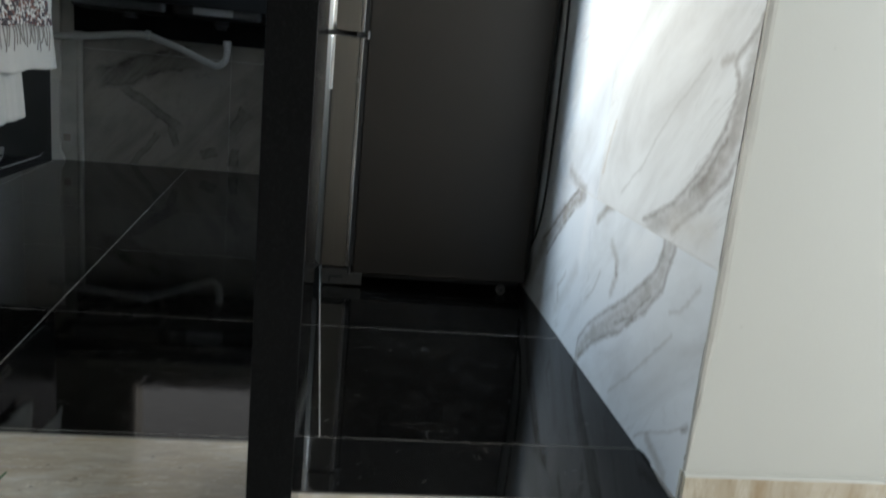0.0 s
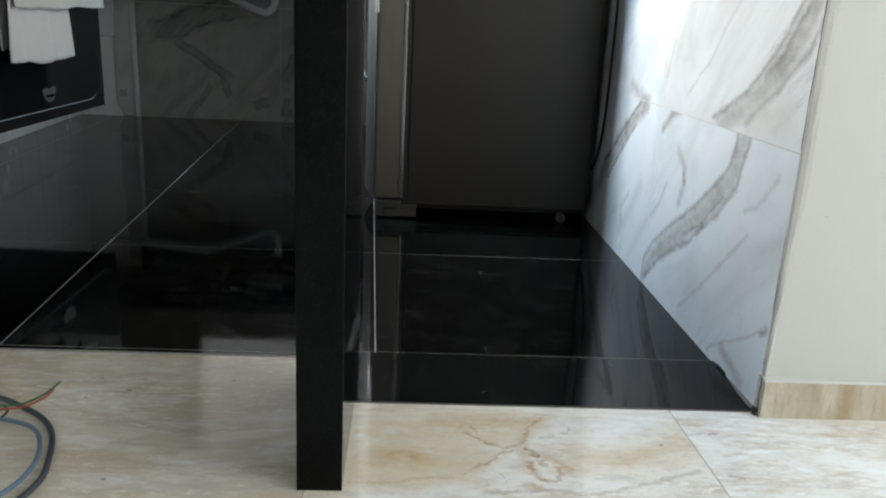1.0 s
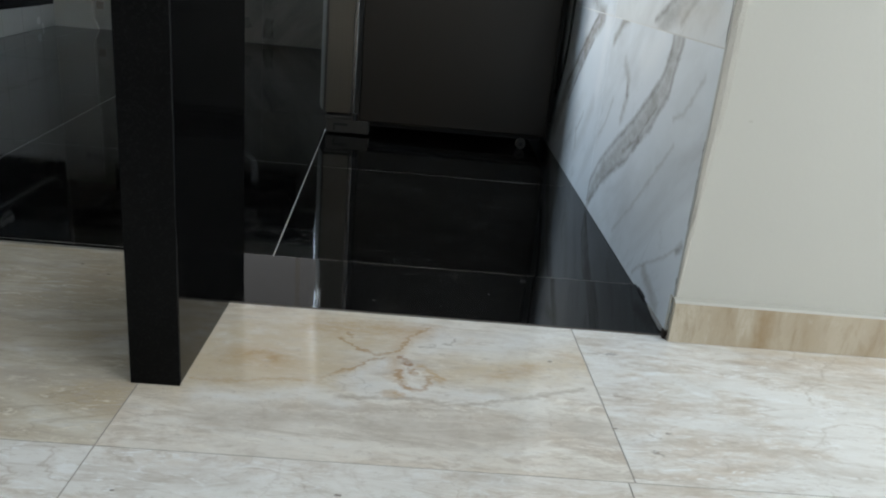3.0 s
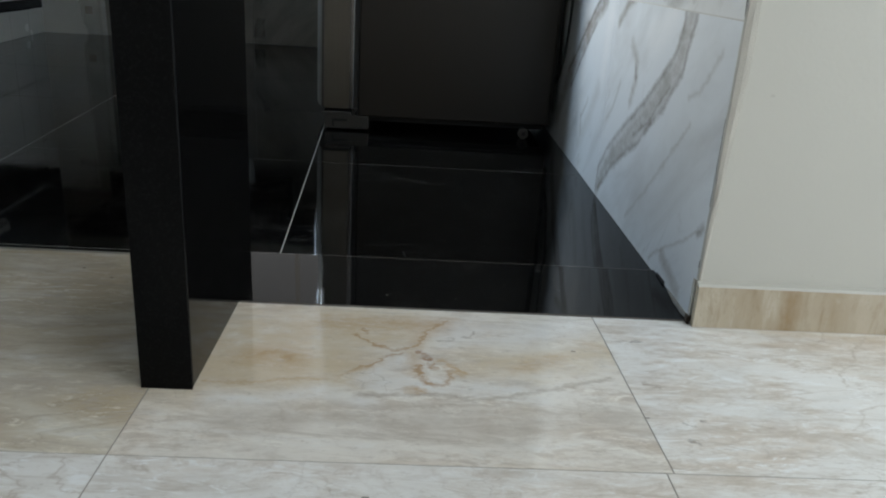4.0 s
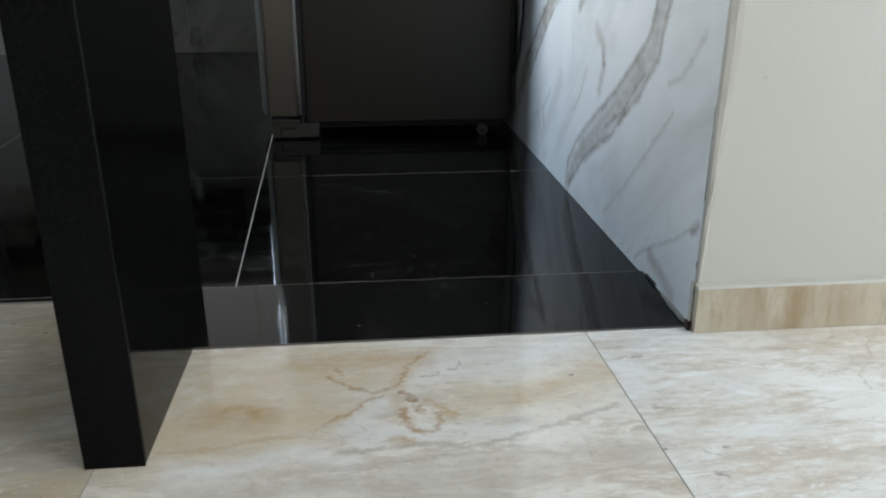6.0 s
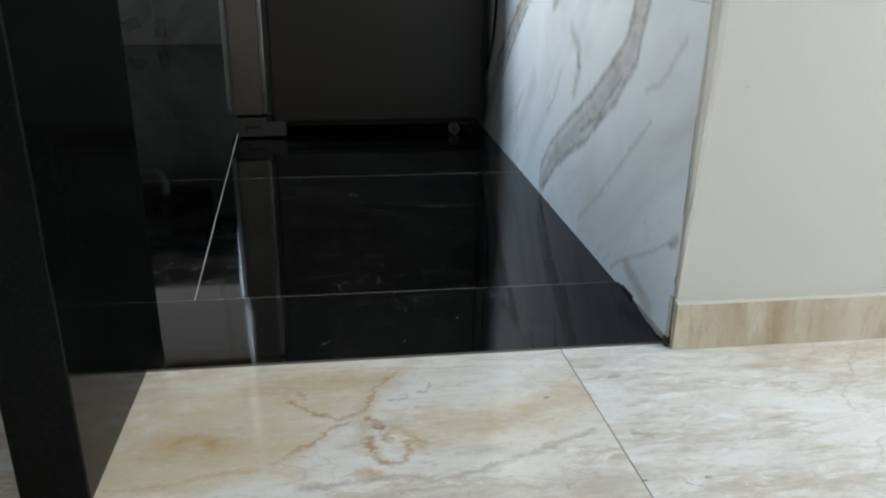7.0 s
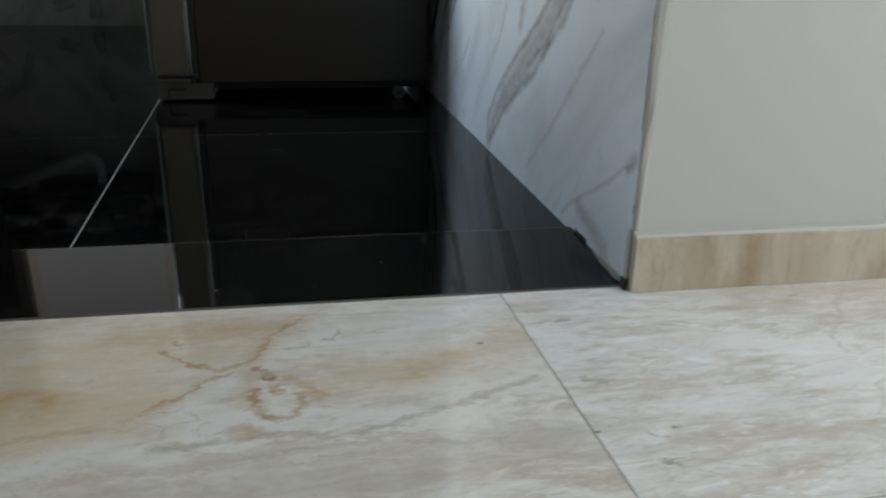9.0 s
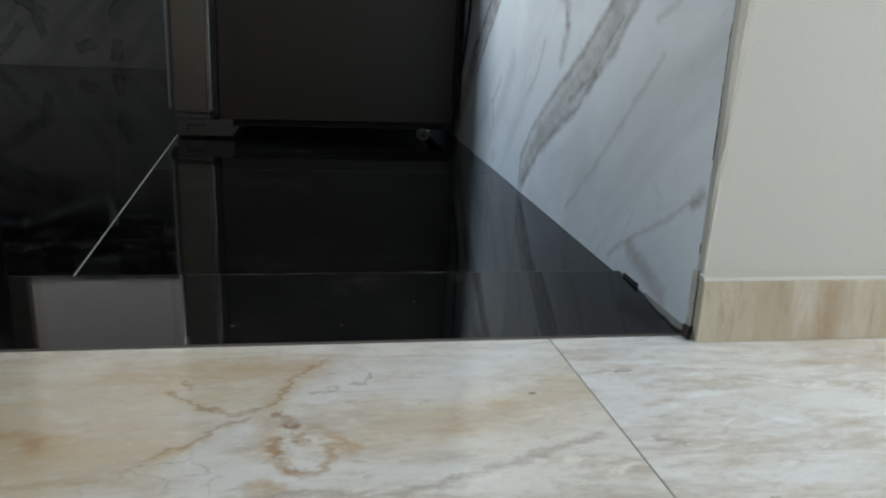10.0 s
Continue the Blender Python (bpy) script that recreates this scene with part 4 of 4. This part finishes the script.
towel = base("towel", "white cotton kitchen towel with coloured fringe hanging on the oven rail", "towel")
part("roll", tube([(OX + 0.045, 2.44, 0.8865), (OX + 0.045, 2.75, 0.8865), (OX + 0.045, 3.06, 0.8865)], 0.0150, 12), TOWEL, towel, "", True)
cloth("front_fold", towel, 2.44, 2.82, 0.888, 0.498, OX + 0.056, 0.008, 3, TOWEL)
cloth("back_fold", towel, 2.46, 2.88, 0.882, 0.538, OX + 0.018, 0.006, 5, TOWEL)
cloth("over_fold", towel, 2.46, 3.085, 0.902, 0.655, OX + 0.068, 0.007, 11, TOWEL)
cloth("border", towel, 2.46, 3.03, 0.903, 0.800, OX + 0.0765, 0.006, 11, TOWEL_BORDER, "patterned dark and red border")
rnd = random.Random(2)
for k in range(26):
    y = 2.47 + 0.55 * k / 26
    part("fringe", tube([(OX + 0.086, y, 0.805), (OX + 0.090, y + rnd.uniform(-0.01, 0.01), 0.775), (OX + 0.088, y + rnd.uniform(-0.012, 0.022), rnd.uniform(0.715, 0.75))], 0.0014, 5), FRINGE, towel)

# ---- sink counter along the back ----
counter = base("kitchen_counter", "dark granite kitchen counter along the back wall", "counter")
part("worktop", box(-1.68, 0.10, 4.66, KY1 - 0.002, 1.06, 1.10, 0.004), GRANITE, counter)
part("apron", box(-1.68, 0.10, 4.67, 4.70, 0.985, 1.0598, 0.003), GRANITE, counter)
# dark sheet added in place of the counter's shadow on the wall
part("rear_panel", box(-1.56, -0.42, 5.06, 5.08, 0.795, 1.0598, 0.003), GRANITE, counter)
part("side_panel", box(0.06, 0.10, 4.66, KY1 - 0.002, 0, 1.0598, 0.003), GRANITE, counter)
sink = base("sink", "stainless steel double sink seen from below the counter", "sink")
for x0, x1 in ((-1.50, -0.98), (-0.95, -0.45)):
    part("bowl", box(x0, x1, 4.80, KY1 - 0.03, 0.93, 1.0595, 0.03, 3), SINK_STEEL, sink)
part("label", box(-0.83, -0.61, 4.7985, 4.7996, 0.95, 1.03), GREY_PLASTIC, sink, "grey paper label")
drain = part("drain", disc((-0.70, 4.98, 0.915), (0, 0, 1), 0.045, 0.03, 20, 0.004), BLACK_RUBBER, sink, "black drain fitting")
part("nut", disc((-0.70, 4.98, 0.89), (0, 0, 1), 0.032, 0.02, 12, 0.003), BLACK_RUBBER, drain)
part("drain", disc((-1.22, 4.98, 0.915), (0, 0, 1), 0.045, 0.03, 20, 0.004), BLACK_RUBBER, sink, "black drain fitting")
pipe = base("drain_pipe", "white plastic drain pipe running under the sink", "pipe")
part("bend", tube([(-0.668, 5.0, 0.82), (-0.668, 5.0, 0.75), (-0.680, 5.0, 0.700), (-0.720, 5.0, 0.672), (-0.775, 5.0, 0.684), (-0.95, 5.0, 0.755), (-1.12, 5.0, 0.812)], 0.019, 12), PIPE_PLASTIC, pipe, "", True)
part("run", tube([(-1.13, 5.0, 0.812), (-1.25, 5.0, 0.803), (-1.45, 5.0, 0.775), (-1.70, 5.0, 0.748)], 0.021, 12), PIPE_PLASTIC, pipe, "", True)
part("coupling", disc((-1.125, 5.0, 0.811), (1, 0, -0.15), 0.027, 0.028, 16, 0.003), GREY_PLASTIC, pipe, "grey coupling ring")
part("collar", disc((-0.668, 5.0, 0.805), (0, 0, 1), 0.025, 0.03, 16, 0.003), PIPE_PLASTIC, pipe)
hose = base("water_hose", "grey flexible water hose below the sink", "hose")
part("hose", tube([(-0.93, 5.12, 1.05), (-0.915, 5.1, 0.97), (-0.90, 5.11, 0.90), (-0.91, 5.2, 0.86), (-0.92, 5.245, 0.85)], 0.008), GREY_PLASTIC, hose, "", True)
valve = base("stop_valve", "round white water valve on the wall", "valve")
part("rosette", disc((-1.555, 5.205, 0.945), (0, 1, 0), 0.045, 0.03, 24, 0.006), WHITE_PLASTIC, valve)
part("knob", disc((-1.52, 5.18, 0.975), (0, 1, 0), 0.02, 0.03, 16, 0.004), CHROME, valve)

# ---- cable on the floor ----
cable = base("cable_coil", "grey blue electric cable coiled on the floor", "cable")
cable.location = (0.012, -0.052, 0.0)
part("sheath", tube([(-0.66, 1.47, 0.0048), (-0.585, 1.447, 0.0048), (-0.515, 1.408, 0.0048), (-0.462, 1.365, 0.0048), (-0.428, 1.315, 0.0048), (-0.405, 1.250, 0.0048), (-0.392, 1.190, 0.0048), (-0.405, 1.130, 0.0048), (-0.44, 1.085, 0.0048), (-0.52, 1.045, 0.0048), (-0.63, 1.05, 0.0048)], 0.0046), CABLE_GREY, cable, "", True)
part("sheath", tube([(-0.66, 1.33, 0.016), (-0.56, 1.348, 0.016), (-0.50, 1.340, 0.016), (-0.455, 1.315, 0.017), (-0.425, 1.268, 0.018), (-0.408, 1.205, 0.018), (-0.418, 1.140, 0.017), (-0.46, 1.09, 0.016), (-0.55, 1.06, 0.016)], 0.0036), CABLE_BLUE, cable, "", True)
part("wire", tube([(-0.62, 1.365, 0.021), (-0.55, 1.366, 0.022), (-0.505, 1.372, 0.023), (-0.475, 1.392, 0.030), (-0.462, 1.408, 0.040)], 0.0018, 8), WIRE_RED, cable, "red insulated wire", True)
part("wire", tube([(-0.62, 1.372, 0.023), (-0.55, 1.373, 0.0245), (-0.505, 1.379, 0.026), (-0.475, 1.400, 0.034), (-0.458, 1.425, 0.046)], 0.0018, 8), WIRE_GREEN, cable, "green insulated wire", True)
part("wire", tube([(-0.60, 1.41, 0.014), (-0.545, 1.395, 0.014), (-0.525, 1.372, 0.014), (-0.535, 1.345, 0.010)], 0.0018, 8), BLACK_RUBBER, cable, "thin black wire", True)

# ---- tiles ----
def tile_row(parent, name, polygon, z0, z1, material, gap=0.0009):
    c = [sum(p[i] for p in polygon) / len(polygon) for i in (0, 1)]
    inner = [(x + math.copysign(gap, c[0] - x), y + math.copysign(gap, c[1] - y)) for x, y in polygon]
    return part(name, prism(inner, z0, z1), material, parent)


floor_beige = tagged(new("floor_living"), "polished cream travertine floor tiles with tan streaks", "floor", kind="structure")
part("grout", box(LX0, LX1, LY0, SILL - 0.001, -0.016, -0.0006), GROUT_BROWN, floor_beige)
part("grout", box(LX0, -0.012, SILL - 0.001, 1.602, -0.016, -0.0012), GROUT_BROWN, floor_beige)
T = 0.635
xs = [0.0 + T * k for k in range(-4, 6)]
ys = [0.988 + T * k for k in range(-7, 2)]
for i in range(len(xs) - 1):
    for j in range(len(ys) - 1):
        x0, x1, y0, y1 = max(xs[i], LX0), min(xs[i + 1], LX1), max(ys[j], LY0), ys[j + 1]
        if x1 <= x0 or y1 <= y0:
            continue
        if j == len(ys) - 2:
            y1 = SILL if x0 > -0.1 else 1.601
        tan = BEIGE_TAN if xs[i] == 0 and j == len(ys) - 2 else BEIGE_LEFT if x1 < 0.01 and j == len(ys) - 2 else BEIGE_PALE
        # the joint beside the stained tile runs slightly askew
        skew = [0.009 if j == len(ys) - 2 and abs(x - T) < 0.01 else 0.0 for x in (x0, x1)]
        tile_row(floor_beige, "tile", [(x0 + skew[0], y0), (x1 + skew[1], y0), (x1, y1), (x0, y1)], -0.012, 0.0, tan)

floor_black = tagged(new("floor_kitchen"), "glossy black porcelain floor tiles with pale grout lines", "floor", kind="structure")
part("grout", box(-0.012, 0.81, SILL, 1.624, -0.016, -0.0012), GROUT_LIGHT, floor_black)
part("grout", box(-2.0, 0.81, 1.624, KY1, -0.016, -0.0004), GROUT_LIGHT, floor_black)
lean = lambda x0, slope: (lambda y: x0 + slope * (y - 1.63))
cols = [lambda y: -2.0, lean(-1.43, -0.083), lean(-0.676, -0.072), lean(0.084, -0.047), lambda y: 0.808]
rows = [1.624, 2.362, 3.10, 3.845, 4.59, KY1]
for a, b in zip(cols, cols[1:]):
    for y0, y1 in zip(rows, rows[1:]):
        tile_row(floor_black, "tile", [(max(a(y0), -2.0), y0), (max(b(y0), -2.0), y0), (max(b(y1), -2.0), y1), (max(a(y1), -2.0), y1)], -0.012, 0.0, BLACK_TILE, 0.0012)
part("grout", box(-2.0, -0.012, 1.602, 1.624, -0.016, -0.0030), GROUT_LIGHT, floor_black)
part("edge_tile", box(-2.0, -0.0125, 1.6060, 1.6228, -0.012, 0.0), BLACK_TILE, floor_black)
sill = bmesh.new()
low = [sill.verts.new(v) for v in ((-0.0105, SILL + 0.0025, -0.012), (0.808, SILL + 0.0025, -0.012), (0.808, 1.6225, -0.012), (-0.0105, 1.6225, -0.012))]
top = [sill.verts.new(v) for v in ((-0.0105, SILL + 0.0025, 0.0002), (0.808, SILL + 0.0025, 0.0002), (0.808, 1.6225, 0.0074), (-0.0105, 1.6225, 0.0074))]
sill.faces.new(low[::-1]), sill.faces.new(top)
for k in range(4):
    sill.faces.new((low[k], low[(k + 1) % 4], top[(k + 1) % 4], top[k]))
part("grout", box(-0.0105, 0.7985, 1.6230, 1.6246, -0.010, 0.0068), SILL_GROUT, floor_black)
part("sill_stone", sill, BLACK_SILL, floor_black, "satin black stone threshold")

wall_marble = tagged(new("wall_marble"), "white marble wall tiles with broad grey brown veins", "wall", kind="structure")
part("grout", box(0.7998, 0.812, 1.4112, KY1, 0, H), GROUT_LIGHT, wall_marble)
for y0, y1 in ((1.410, 2.178), (2.178, 3.36), (3.36, 4.52), (4.52, KY1)):
    z = 0.0
    for z1 in (0.483, 1.063, 1.643, 2.223, H):
        stone = (MARBLE_LOW if z == 0 else MARBLE_HIGH) if y0 < 2 else MARBLE_FAR
        part("tile", box(0.799, 0.807, y0 + 0.001, y1 - 0.001, z + 0.0012, z1 - 0.0012), stone, wall_marble)
        z = z1
wall_back = tagged(new("wall_back_tiles"), "marble tiles under the kitchen counter, darkened for the shade there", "wall", kind="structure")
part("grout", box(-1.575, 0.783, KY1 + 0.004, KY1 + 0.010, 0, 1.40), GROUT_LIGHT, wall_back)
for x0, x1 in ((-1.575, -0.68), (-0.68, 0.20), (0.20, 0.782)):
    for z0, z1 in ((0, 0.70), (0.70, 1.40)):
        part("tile", box(x0 + 0.001, x1 - 0.001, KY1, KY1 + 0.008, z0 + 0.001, z1 - 0.001), MARBLE_SHADED, wall_back)
